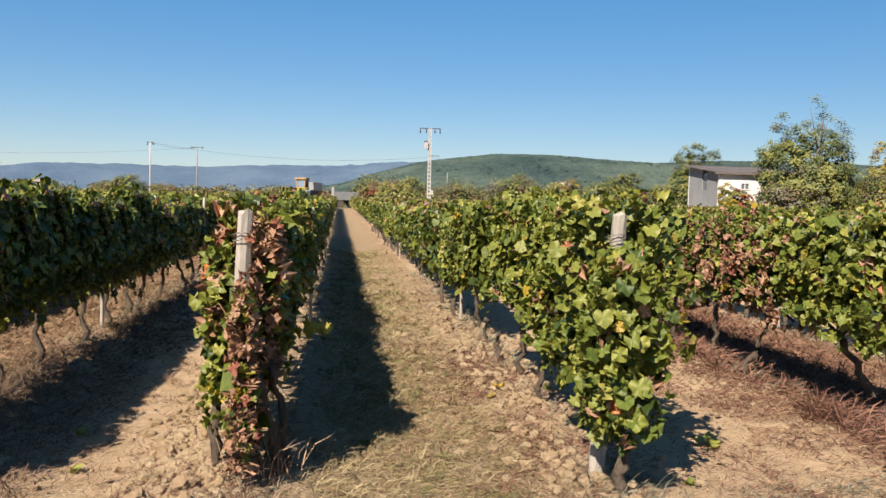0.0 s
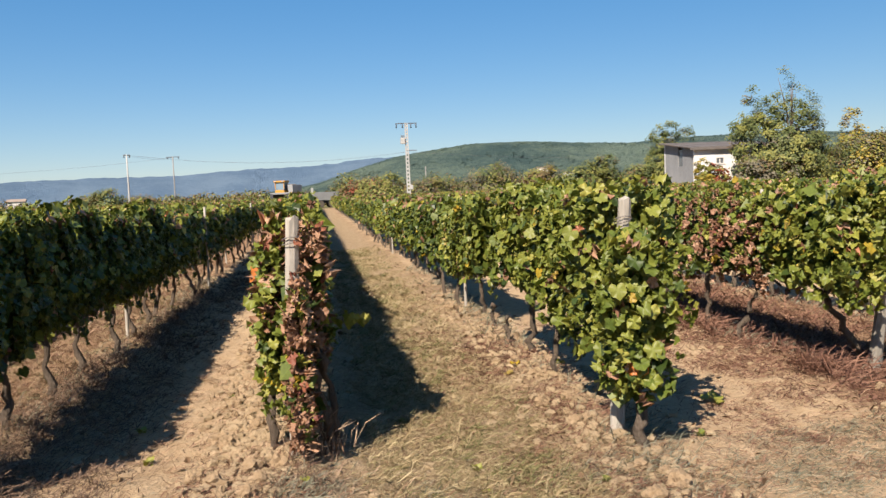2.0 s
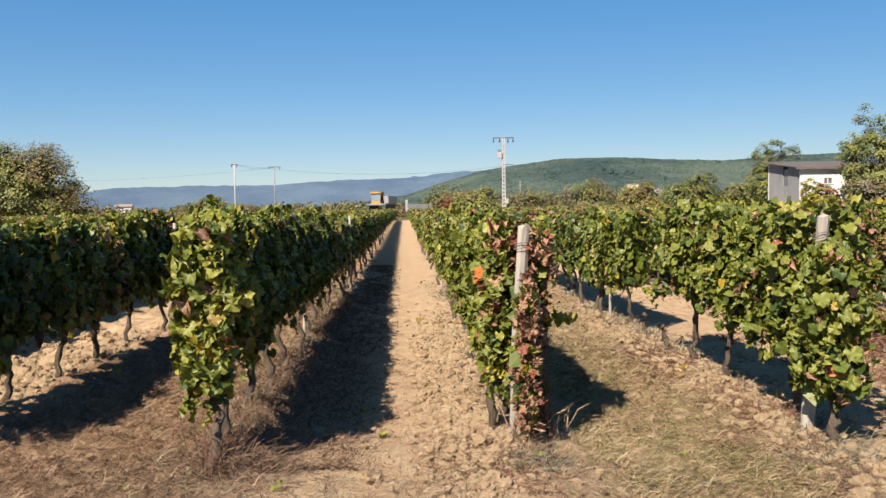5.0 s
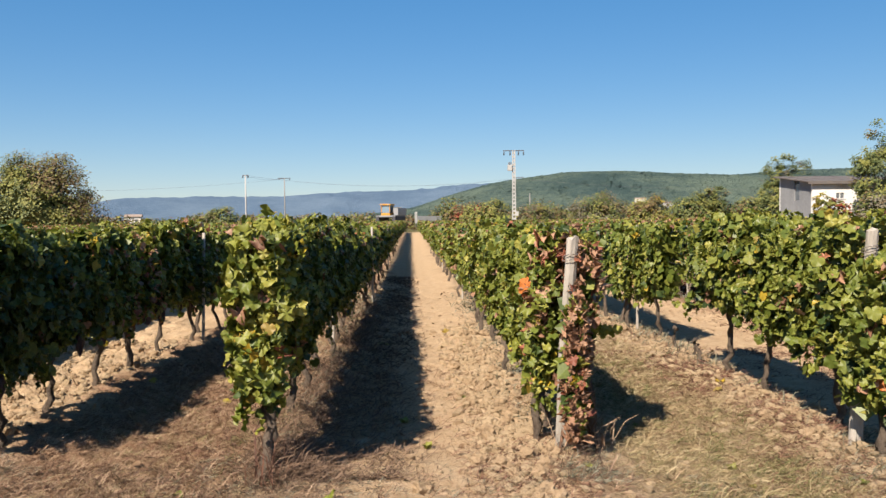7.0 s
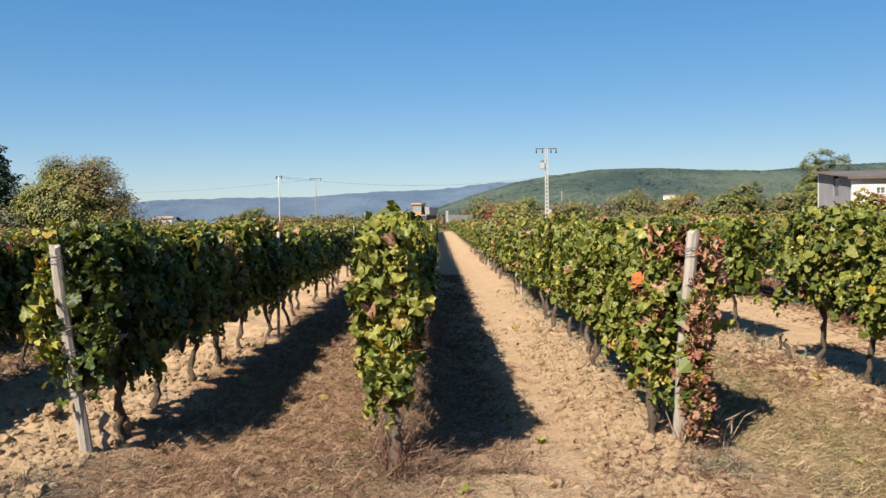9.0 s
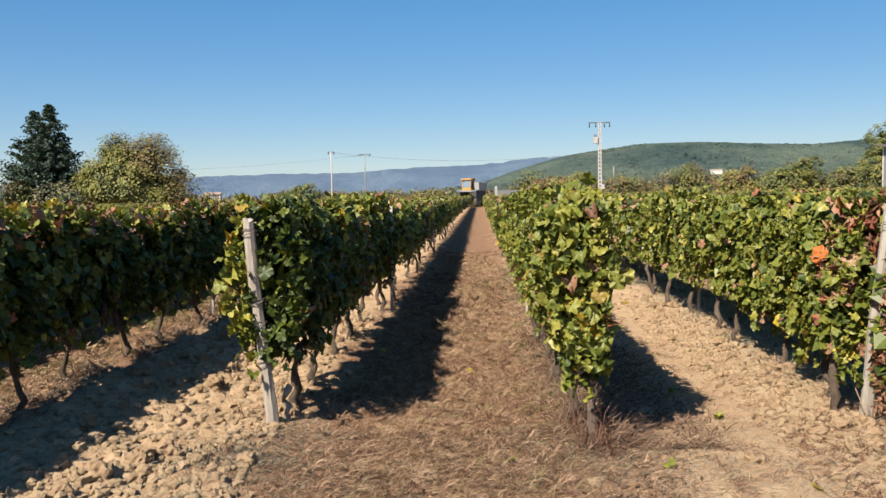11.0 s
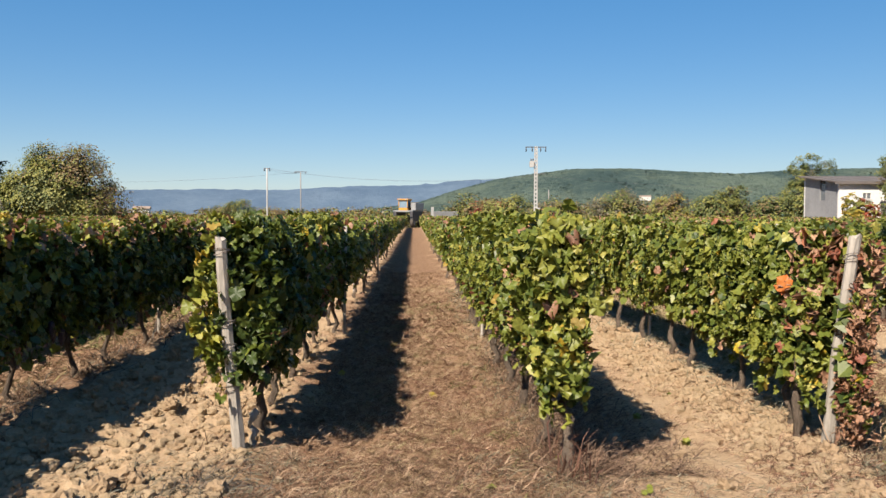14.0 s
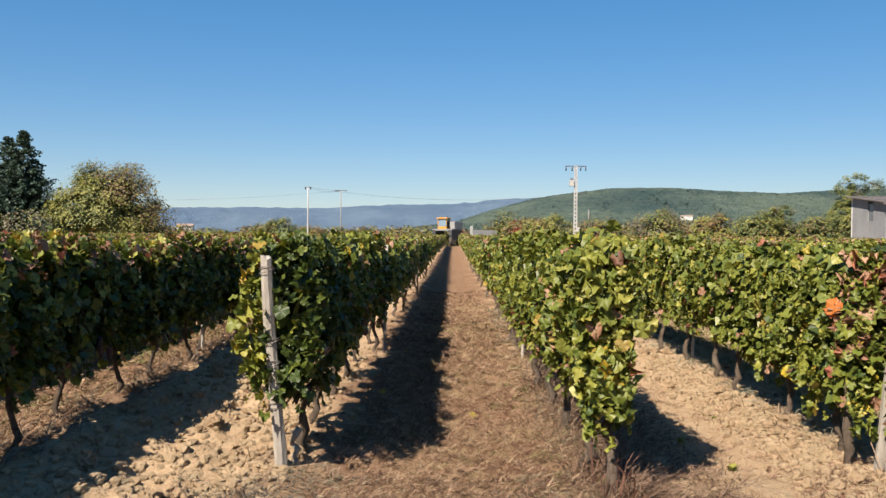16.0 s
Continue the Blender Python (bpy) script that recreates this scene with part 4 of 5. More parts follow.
# ---------- hills ----------
def hill_material(name, a, b):
    m, nt, p = material(name, 1.0, 0.0)
    big = tex_noise(nt, 0.006, 5)
    fine = tex_noise(nt, 0.075, 8, 0.8)
    f = mathn(nt, "ADD", mathn(nt, "MULTIPLY", big, 0.5), mathn(nt, "MULTIPLY", fine, 0.5))
    nt.links.new(ramp(nt, f, [(0.42, a), (0.58, b)]), p.inputs["Base Color"])
    bump(nt, p, fine, 1.0, 8.0)
    return m


def ridge_line(xs, pts):
    return np.interp(xs, [p[0] for p in pts], [p[1] for p in pts])


def hill(name, label, dist, depth, crest, mat, seed, step):
    """Wooded slope that rises from dist to its crest, with tree tops on it."""
    x0, x1 = crest[0][0], crest[-1][0]
    xs = np.arange(x0, x1, step)
    t = np.concatenate([np.linspace(0, 1, 26), [1.15, 1.5]])
    X, Tt = np.meshgrid(xs, t)
    H = ridge_line(X, crest)
    prof = np.where(Tt <= 1, np.sin(np.clip(Tt, 0, 1) * math.pi / 2) ** 1.2, 1 - (Tt - 1) * 0.5)
    Z = H * prof + (fbm(X / (step * 2.3), Tt * 9, seed, 3) - 0.5) * step * 0.9 * np.clip(Tt * 3, 0, 1) - 0.5
    Yy = dist + depth * Tt
    nx, ny = len(xs), len(t)
    idx = np.arange(nx * ny).reshape(ny, nx)
    F = np.stack([idx[:-1, :-1], idx[:-1, 1:], idx[1:, 1:], idx[1:, :-1]], -1).reshape(-1, 4)
    ob = new(name, np_mesh(name, np.stack([X, Yy, Z], -1).reshape(-1, 3), F, [mat], None, True))
    tagged(ob, label, "hill", kind="structure")
    return ob


HILL_GREEN = hill_material("wooded_slope", (0.050, 0.080, 0.078), (0.120, 0.155, 0.122))
# the far ridge's haze is put into its blue base colour
HILL_HAZE = hill_material("hazy_wooded_slope", (0.092, 0.140, 0.205), (0.130, 0.182, 0.245))
NEAR_CREST = [(-420, 0), (-250, 2), (-100, 8), (0, 22), (80, 48), (141, 64.6), (200, 74.3), (277, 84), (373, 85.6), (482, 80), (580, 77), (690, 84), (900, 90), (1300, 70)]
hill("hill_near", "low green wooded hill in the distance", 1050, 450, NEAR_CREST, HILL_GREEN, 3, 7)
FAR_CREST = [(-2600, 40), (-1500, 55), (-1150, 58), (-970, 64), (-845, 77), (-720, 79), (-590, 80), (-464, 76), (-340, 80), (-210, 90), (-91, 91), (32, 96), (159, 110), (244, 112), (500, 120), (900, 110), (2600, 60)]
hill("hill_far", "long low wooded ridge on the horizon, coloured hazy blue", 2000, 600, FAR_CREST, HILL_HAZE, 8, 14)


def hill_woods(name, label, dist, depth, crest, mat, n, size, seed):
    """Tree crowns that give the slopes and crests their uneven outline."""
    r = np.random.default_rng(seed)
    bm = bmesh.new()
    bmesh.ops.create_uvsphere(bm, u_segments=5, v_segments=3, radius=1.0)
    bmesh.ops.triangulate(bm, faces=bm.faces)
    V0 = np.array([v.co[:] for v in bm.verts])
    F0 = np.array([[v.index for v in f.verts] for f in bm.faces])
    bm.free()
    Vs = []
    for i in range(n):
        x = r.uniform(crest[0][0] + 60, crest[-1][0] - 200)
        t = r.uniform(0.05, 1.02) if i % 3 else r.uniform(0.9, 1.03)
        z = float(ridge_line(x, crest)) * math.sin(min(t, 1) * math.pi / 2) ** 1.2
        s = size * r.uniform(0.5, 1.3)
        Vs.append(V0 * (1 + 0.25 * r.standard_normal((len(V0), 1))) * np.array([s, s, s * 0.45]) + np.array([x, dist + depth * t, z - 1.5]))
    F = (F0[None] + (np.arange(n) * len(V0))[:, None, None]).reshape(-1, 3)
    tagged(new(name, np_mesh(name, np.vstack(Vs), F, [mat], None, True)), label, "woodland", kind="stuff")


hill_woods("hill_woods", "dense green tree crowns covering the nearer hill", 1050, 450, NEAR_CREST, HILL_GREEN, 9000, 4.0, 5)


# ---------- utility poles ----------
def utility_pole(at, h, arm, holes, label, base=0.15, top=0.10, transformer=False, mat=CONCRETE):
    thing = new("utility_pole")
    if holes:
        # two tapering flanges joined by rungs, with open windows between
        for sgn in (-1, 1):
            me = box_mesh("flange", (-0.05, -0.1, -0.3), (0.05, 0.1, h), mat, 0.01)
            for v in me.vertices:
                v.co.x += sgn * (base + (top - base) * max(v.co.z, 0) / h)
            part("flange", me, thing, "pale concrete flange")
        for i in range(22):
            z = h * (i + 0.25) / 22
            k = base + (top - base) * z / h - 0.05
            part("rung", box_mesh("rung", (-k, -0.07, z - 0.09), (k, 0.07, z + 0.09), mat), thing)
    else:
        part("pole_shaft", quads_mesh("pole_shaft", tube(np.array([[0, 0, -0.3], [0, 0, h * 0.5], [0, 0, h]]), [base, (base + top) / 2, top], 10), mat), thing)
    part("crossarm", box_mesh("crossarm", (-arm, -0.05, h - 0.10), (arm, 0.05, h - 0.01), DARKIRON, 0.01), thing, "dark iron crossarm")
    for x in (-arm * 0.93, -arm * 0.35, arm * 0.45, arm * 0.93) if holes else (-arm * 0.8, arm * 0.8):
        k = 1.0 if holes else 0.5
        pts = np.array([[x, 0, h - 0.1], [x, 0, h - 0.1 - 0.15 * k], [x, 0, h - 0.1 - 0.2 * k], [x, 0, h - 0.1 - 0.4 * k]])
        part("insulator", quads_mesh("insulator", tube(pts, [0.02, 0.07, 0.05, 0.075], 8), DARKIRON), thing)
    if transformer:
        tr = part("transformer", box_mesh("transformer", (-0.62, -0.25, h - 2.05), (-0.18, 0.2, h - 1.45), CONCRETE, 0.05), thing, "pale grey transformer box")
        for x in (-0.52, -0.40, -0.28):
            part("bushing", quads_mesh("bushing", tube(np.array([[x, 0, h - 1.45], [x, 0, h - 1.3], [x, 0, h - 1.18]]), [0.04, 0.05, 0.02], 6), DARKIRON), tr)
        part("bracket", box_mesh("bracket", (-0.1, -0.06, h - 2.75), (0.95, 0.0, h - 2.68), DARKIRON), thing)
        part("switch_box", box_mesh("switch_box", (0.1, -0.25, 1.9), (0.42, 0.0, 2.35), CONCRETE, 0.02), thing)
    thing.location = at
    tagged(thing, label, "utility pole", "utility poles")
    return thing


utility_pole((8.85, 81.1, 0), 8.45, 1.05, True, "pale concrete utility pole with crossarm and transformer", transformer=True)
utility_pole((-18.2, 83.5, 0), 6.35, 0.32, False, "slim pale utility pole beyond the vine rows", 0.085, 0.06)
GREYPOLE = rough_mat("grey_timber", (0.16, 0.15, 0.14), (0.28, 0.27, 0.26), 8)
utility_pole((-19.5, 117.8, 0), 7.8, 0.9, False, "thin dark timber utility pole with crossarm", 0.10, 0.07, mat=GREYPOLE)
slim = new("slim_mast", quads_mesh("slim_mast", tube(np.array([[0, 0, -0.2], [0, 0, 2.4], [0, 0, 4.6]]), [0.08, 0.07, 0.05], 8), GREYPOLE))
slim.location = (12.6, 96, 0)
tagged(slim, "slim grey mast standing behind the pale pole", "mast")


def span(a, b, sag, label):
    t = np.linspace(0, 1, 26)
    a, b = np.array(a), np.array(b)
    pts = a + (b - a) * t[:, None]
    pts[:, 2] -= sag * 4 * t * (1 - t)
    tagged(new("power_line", quads_mesh("power_line", tube(pts, 0.010, 4), DARKIRON)), label, "power line", "power lines")


span((8.85, 81.1, 5.6), (-18.2, 83.5, 6.3), 0.9, "thin dark cable sagging between two utility poles")
span((-18.2, 83.5, 6.3), (-19.5, 117.8, 7.7), 0.35, "thin dark cable sagging between two utility poles")
span((-19.5, 117.8, 7.7), (-75, 128, 7.5), 1.2, "thin dark cable running off over the fields")
span((8.85, 81.1, 5.6), (70, 95, 6.5), 1.5, "thin dark cable running off towards the shed")


# ---------- shed ----------
WHITEWALL = rough_mat("white_render", (0.50, 0.49, 0.47), (0.66, 0.65, 0.63), 1.5, bumps=0.2)
GREYWALL = rough_mat("grey_render", (0.15, 0.155, 0.165), (0.26, 0.265, 0.27), 1.5, bumps=0.2)
ROOFM = rough_mat("dark_roof_sheet", (0.07, 0.062, 0.058), (0.16, 0.14, 0.13), 2.5, rough=0.7)
WINDOWM = rough_mat("dusty_window", (0.08, 0.09, 0.10), (0.16, 0.17, 0.18), 3, rough=0.25, spec=0.5, bumps=0.05)
shed = new("shed")
W, D, H0, SL = 7.6, 5.5, 4.32, 0.11


def wall_box(name, lo, hi, mat, label="", slope=False):
    me = box_mesh(name, lo, hi, mat)
    if slope:
        for v in me.vertices:
            if v.co.z > 3.5:
                v.co.z += SL * v.co.y
    return part(name, me, shed, label)


wall_box("front_wall", (0, -0.2, -0.2), (1.9, 0, H0), WHITEWALL, "white rendered wall")
wall_box("front_wall", (2.7, -0.2, -0.2), (W, 0, H0), WHITEWALL, "white rendered wall")
wall_box("front_wall", (1.9, -0.2, -0.2), (2.7, 0, 3.0), WHITEWALL, "white rendered wall")
wall_box("front_wall", (1.9, -0.2, 3.45), (2.7, 0, H0), WHITEWALL, "white rendered wall")
wall_box("side_wall", (0, 0.0, -0.2), (0.2, D, 2.9), GREYWALL, "grey rendered side wall")
wall_box("side_wall", (0, 0.0, 2.9), (0.2, 2.0, H0), GREYWALL, "grey boarded upper part of the side wall", True)
wall_box("side_wall", (0, 2.9, 2.9), (0.2, D, H0), GREYWALL, "grey boarded upper part of the side wall", True)
wall_box("back_wall", (0, D, -0.2), (W, D + 0.2, H0 + SL * D), WHITEWALL)
wall_box("side_wall", (W, 0, -0.2), (W + 0.2, D, H0), GREYWALL, "", True)
win = wall_box("window", (1.92, -0.12, 3.02), (2.68, -0.08, 3.43), WINDOWM, "dusty window pane")
for lo, hi in (((1.9, -0.21, 3.0), (1.97, -0.04, 3.45)), ((2.63, -0.21, 3.0), (2.7, -0.04, 3.45)), ((2.27, -0.17, 3.0), (2.33, -0.05, 3.45)), ((1.85, -0.26, 2.92), (2.75, -0.02, 3.0))):
    part("window_frame", box_mesh("window_frame", lo, hi, WHITEWALL), win)
wall_box("window", (0.08, 2.0, 2.9), (0.12, 2.9, 4.3), WINDOWM)
for i in range(12):
    x0 = -0.45 + i * (W + 0.9) / 12
    me = box_mesh("roof_sheet", (x0, -0.5, H0 + 0.02), (x0 + (W + 0.9) / 12 - 0.03, D + 0.4, H0 + 0.12), ROOFM)
    for v in me.vertices:
        v.co.z += SL * v.co.y + 0.02 * (i % 2)
    part("roof_sheet", me, shed, "dark weathered roofing sheet")
part("fascia", box_mesh("fascia", (-0.5, -0.58, H0 - 0.16), (W + 0.5, -0.51, H0 + 0.02), ROOFM), shed)
shed.matrix_basis = pose(30.9, 64.6, 0, 0, 0, 0)
tagged(shed, "low white shed with grey side and dark sloping roof", "shed")


# ---------- far houses ----------
TILE = rough_mat("clay_roof", (0.20, 0.15, 0.12), (0.30, 0.24, 0.20), 2)
PALEWALL = rough_mat("pale_house_wall", (0.42, 0.399, 0.364), (0.525, 0.504, 0.476), 1.5)


def house(at, w, d, h, label, turn=0):
    thing = new("house")
    part("wall", box_mesh("wall", (-w / 2, -d / 2, -0.5), (w / 2, d / 2, h), PALEWALL), thing)
    bm = bmesh.new()
    v = [bm.verts.new(c) for c in ((-w / 2 - 0.3, -d / 2 - 0.4, h), (w / 2 + 0.3, -d / 2 - 0.4, h), (w / 2 + 0.3, d / 2 + 0.4, h), (-w / 2 - 0.3, d / 2 + 0.4, h), (-w / 2 - 0.3, 0, h + d * 0.22), (w / 2 + 0.3, 0, h + d * 0.22))]
    for f in ((0, 1, 5, 4), (2, 3, 4, 5), (0, 4, 3), (1, 2, 5), (3, 2, 1, 0)):
        bm.faces.new([v[i] for i in f])
    part("roof", bm_mesh("roof", bm, TILE), thing, "clay-tiled gable roof")
    for x in (-w * 0.28, w * 0.22):
        part("window", box_mesh("window", (x - 0.5, -d / 2 - 0.06, h * 0.4), (x + 0.5, -d / 2 - 0.01, h * 0.75), WINDOWM), thing)
    thing.matrix_basis = pose(*at, 0, 0, turn)
    tagged(thing, label, "house")


house((-101.5, 300, 0.0), 5.5, 4, 3.7, "small pale house with low gable roof far off", 10)
for x, t, w, lab, turn in ((75, 0.16, 9, "small white house on the hill's foot", 5), (322, 0.22, 16, "white house at the foot of the wooded hill", -20), (352, 0.16, 12, "white house at the foot of the wooded hill", 25), (640, 0.2, 14, "white house at the foot of the wooded hill", 10)):
    house((x, 1050 + 450 * t, float(ridge_line(x, NEAR_CREST)) * math.sin(t * math.pi / 2) ** 1.2 - 0.5), w, 8, 5.0, lab, turn)


# ---------- grape harvester ----------
ORANGE = rough_mat("harvester_orange", (0.364, 0.168, 0.021), (0.462, 0.231, 0.028), 3, rough=0.45, spec=0.5, bumps=0.05)
HGREY = rough_mat("harvester_grey", (0.13, 0.135, 0.14), (0.24, 0.245, 0.25), 3, rough=0.5, spec=0.5, bumps=0.05)
HPALE = rough_mat("harvester_pale_grey", (0.22, 0.225, 0.23), (0.34, 0.34, 0.34), 3, rough=0.5, spec=0.5, bumps=0.05)
HDARK = rough_mat("harvester_dark", (0.03, 0.03, 0.035), (0.08, 0.08, 0.085), 5, rough=0.6, bumps=0.1)
RUBBER = rough_mat("tyre_rubber", (0.03, 0.028, 0.026), (0.11, 0.09, 0.07), 6, bumps=0.3)
GLASS, gnt, gp = material("cab_glass", 0.06, 0.6)
gp.inputs["Base Color"].default_value = (0.22, 0.30, 0.38, 1)
gp.inputs["Metallic"].default_value = 0.35
hv = new("grape_harvester")


def hpart(name, lo, hi, mat, bevel=0.04, parent=None, label="", taper=1.0):
    return part(name, box_mesh(name, lo, hi, mat, bevel, taper), parent or hv, label)


for x in (-1.25, 1.25):
    hpart("leg_frame", (x - 0.22, -1.9, 0.9), (x + 0.22, 1.9, 2.3), HDARK)
    for y in (-1.5, 1.5):
        bm = bmesh.new()
        bmesh.ops.create_cone(bm, cap_ends=True, segments=28, radius1=0.68, radius2=0.68, depth=0.42, matrix=pose(0, 0, 0, 0, 90, 0))
        bmesh.ops.bevel(bm, geom=[e for e in bm.edges if abs(e.calc_face_angle(0)) > 1], offset=0.08, segments=2, affect="EDGES")
        tyre = bm_mesh("tyre", bm, RUBBER)
        wheel = part("wheel", tyre, hv, "mud-dusted black tyre", pose(x, y, 0.68))
        bm = bmesh.new()
        bmesh.ops.create_cone(bm, cap_ends=True, segments=20, radius1=0.36, radius2=0.3, depth=0.46, matrix=pose(0, 0, 0, 0, 90, 0))
        part("rim", bm_mesh("rim", bm, HGREY), wheel, "pale steel rim")
hpart("deck", (-1.45, -2.0, 2.2), (1.45, 2.2, 2.45), HGREY)
hopper = hpart("hopper", (0.92, -1.2, 2.45), (1.6, 2.0, 3.5), HPALE, 0.08, None, "grey steel grape hopper", 1.12)
hpart("hopper_band", (0.5, -1.26, 2.9), (1.56, -1.21, 3.05), HDARK, 0.0, hopper)
hpart("hopper", (-1.5, 0.2, 2.45), (-0.55, 2.0, 3.5), HGREY, 0.08, None, "grey steel grape hopper", 1.12)
hpart("engine_hood", (-0.2, -0.4, 2.45), (0.9, 2.1, 3.6), ORANGE, 0.1, None, "orange engine hood")
cab = hpart("cab", (-0.75, -1.85, 2.35), (0.6, -0.45, 2.8), ORANGE, 0.06, None, "orange driver's cab")
hpart("cab_glass", (-0.7, -1.8, 2.8), (0.55, -0.5, 3.85), GLASS, 0.05, cab, "bluish cab glass")
for x in (-0.73, 0.53):
    for y in (-1.84, -0.5):
        hpart("cab_pillar", (x - 0.02, y - 0.02, 2.95), (x + 0.08, y + 0.08, 3.9), ORANGE, 0.0, cab)
hpart("cab_roof", (-0.88, -2.0, 3.85), (0.75, -0.35, 4.08), ORANGE, 0.06, cab, "orange cab roof")
for x in (-0.6, 0.45):
    hpart("work_light", (x - 0.1, -2.08, 3.9), (x + 0.1, -2.0, 4.03), CONCRETE, 0.02, cab)
hpart("front_panel", (-1.45, -2.05, 1.5), (-1.0, -1.95, 2.3), HDARK, 0.02)
hpart("front_panel", (1.0, -2.05, 1.5), (1.45, -1.95, 2.3), HDARK, 0.02)
for i in range(6):
    hpart("ladder_rung", (-1.62, -1.75, 0.8 + 0.28 * i), (-1.5, -1.25, 0.84 + 0.28 * i), HGREY, 0.0)
hv.matrix_basis = pose(-4.05, 105, 0.0, 0, 0, -20) @ Matrix.Diagonal((0.9, 0.9, 0.9, 1))
tagged(hv, "pale grey and orange grape harvester at the field's edge", "grape harvester")

trailer = new("farm_trailer")
part("trailer_body", box_mesh("trailer_body", (-1.6, -1.0, 1.0), (1.6, 1.0, 2.1), HGREY, 0.05, 1.08), trailer, "grey tipping body")
part("tailboard", box_mesh("tailboard", (-1.75, -0.9, 1.1), (-1.65, 0.9, 2.7), CONCRETE, 0.02), trailer, "pale tailboard")
for x in (-0.8, 0.8):
    for y in (-1.0, 1.0):
        bm = bmesh.new()
        bmesh.ops.create_cone(bm, cap_ends=True, segments=20, radius1=0.5, radius2=0.5, depth=0.3, matrix=pose(0, 0, 0, 90, 0, 0))
        part("wheel", bm_mesh("wheel", bm, RUBBER), trailer, "", pose(x, y, 0.5))
part("drawbar", box_mesh("drawbar", (1.7, -0.08, 0.6), (3.0, 0.08, 0.75), HDARK), trailer)
part("chassis", box_mesh("chassis", (-1.6, -0.5, 0.6), (1.75, 0.5, 1.0), HDARK), trailer)
trailer.matrix_basis = pose(0.9, 112, 0, 0, 0, 8)
tagged(trailer, "grey farm trailer parked at the far field edge", "trailer")


# ---------- ground cover ----------
def blades(name, label, pts, h, mat, seed, flat=1.15, wide=0.0022, category="grass"):
    """Dry stalks: most lie nearly flat in every direction, some stand up, all are bent."""
    r = np.random.default_rng(seed)
    n = len(pts)
    a = r.uniform(0, 6.28, n)
    L = h * r.uniform(0.35, 1.5, n)
    rise = np.abs(r.standard_normal(n)) * math.cos(flat) * 0.8 + 0.03 if flat > 0 else r.uniform(1.2, 4, n)
    side = np.column_stack([-np.sin(a), np.cos(a), np.zeros(n)])
    d = np.column_stack([np.cos(a), np.sin(a), rise])
    d /= np.linalg.norm(d, axis=1)[:, None]
    base = np.column_stack([pts[:, 0], pts[:, 1], ground_z(pts[:, 0], pts[:, 1]) + r.uniform(0.0, 0.012, n)])
    bend = r.uniform(-0.6, 0.6, n)[:, None]
    mid = base + d * (L * 0.5)[:, None] + side * bend * (L * 0.3)[:, None] + np.array([0, 0, 1.0]) * (L * 0.06)[:, None]
    tip = base + d * L[:, None] * np.array([1, 1, 0.75])
    tip[:, 2] = np.maximum(tip[:, 2], ground_z(tip[:, 0], tip[:, 1]) + 0.006)
    w = wide * r.uniform(0.6, 1.6, n) * (1 + np.clip(pts[:, 1] - 5, 0, 20) * 0.14)
    up = np.where(r.random(n) < 0.5, 1.0, 0.25)[:, None]
    s2 = side * w[:, None] * up + np.array([0, 0, 1.0]) * (w * 0.6)[:, None]
    V = np.stack([base - s2, base + s2, mid + s2 * 0.8, mid - s2 * 0.8, tip], 1).reshape(-1, 3)
    F0 = np.array([(0, 1, 2), (0, 2, 3), (3, 2, 4)])
    F = (F0[None] + (np.arange(n) * 5)[:, None, None]).reshape(-1, 3)
    tagged(new(name, np_mesh(name, V, F, [mat])), label, category, kind="stuff")


def lane_points(n, centre, spread, y0, y1, seed, thr=0.45, fy=1.6):
    r = np.random.default_rng(seed)
    m = n * 4
    x = centre + spread * np.clip(r.standard_normal(m) * 0.5, -1.2, 1.2)
    y = y0 + (y1 - y0) * r.random(m) ** fy
    keep = fbm(x * 2.2, y * 1.6, seed, 3) + 0.12 * r.standard_normal(m) > thr
    return np.column_stack([x, y])[keep][:n]


blades("dry_grass", "dry straw-coloured grass down the lane between vine rows", lane_points(64000, 0.65, 0.75, 2.6, 24, 21, 0.44, 1.9), 0.06, STRAW, 1, 1.0, 0.0012)
blades("green_grass", "dull green grass tufts among dry straw in the lane", lane_points(11000, 0.6, 0.7, 3.4, 24, 22, 0.52, 1.9), 0.065, GRASSG, 2, 0.9, 0.0018)
blades("brown_weeds", "flattened brown dry weeds in the lane", lane_points(85000, -3.3, 0.85, 2.6, 22, 23, 0.40, 1.9), 0.065, BROWNG, 3, 0.9, 0.0013)
blades("dry_grass", "pale straw stems lying in the brown weeds", lane_points(20000, -3.2, 0.9, 2.6, 18, 24, 0.48, 1.9), 0.08, STRAW, 4, 1.1, 0.0010)
blades("brown_weeds", "brown weedy litter under the further vine row", lane_points(9000, 3.9, 0.9, 4.2, 14, 25, 0.4), 0.075, BROWNG, 5, 1.1, 0.002)
blades("leaf_litter", "reddish-brown dry litter under the further vine row", lane_points(17000, 3.9, 0.65, 3.9, 11, 31, 0.36, 1.3), 0.08, LITTER, 18, 0.95, 0.0026, "litter")
blades("leaf_litter", "brown dry litter spread beside the further vine row", lane_points(11000, 3.1, 0.9, 3.6, 9, 131, 0.5, 1.2), 0.06, LITTER, 38, 0.9, 0.0018, "litter")
blades("sparse_weeds", "sparse dry weeds over the open headland", np.random.default_rng(5).uniform((-8, -4.5), (6, 2.8), (9000, 2)), 0.08, GREYG, 17, 1.0, 0.0025)
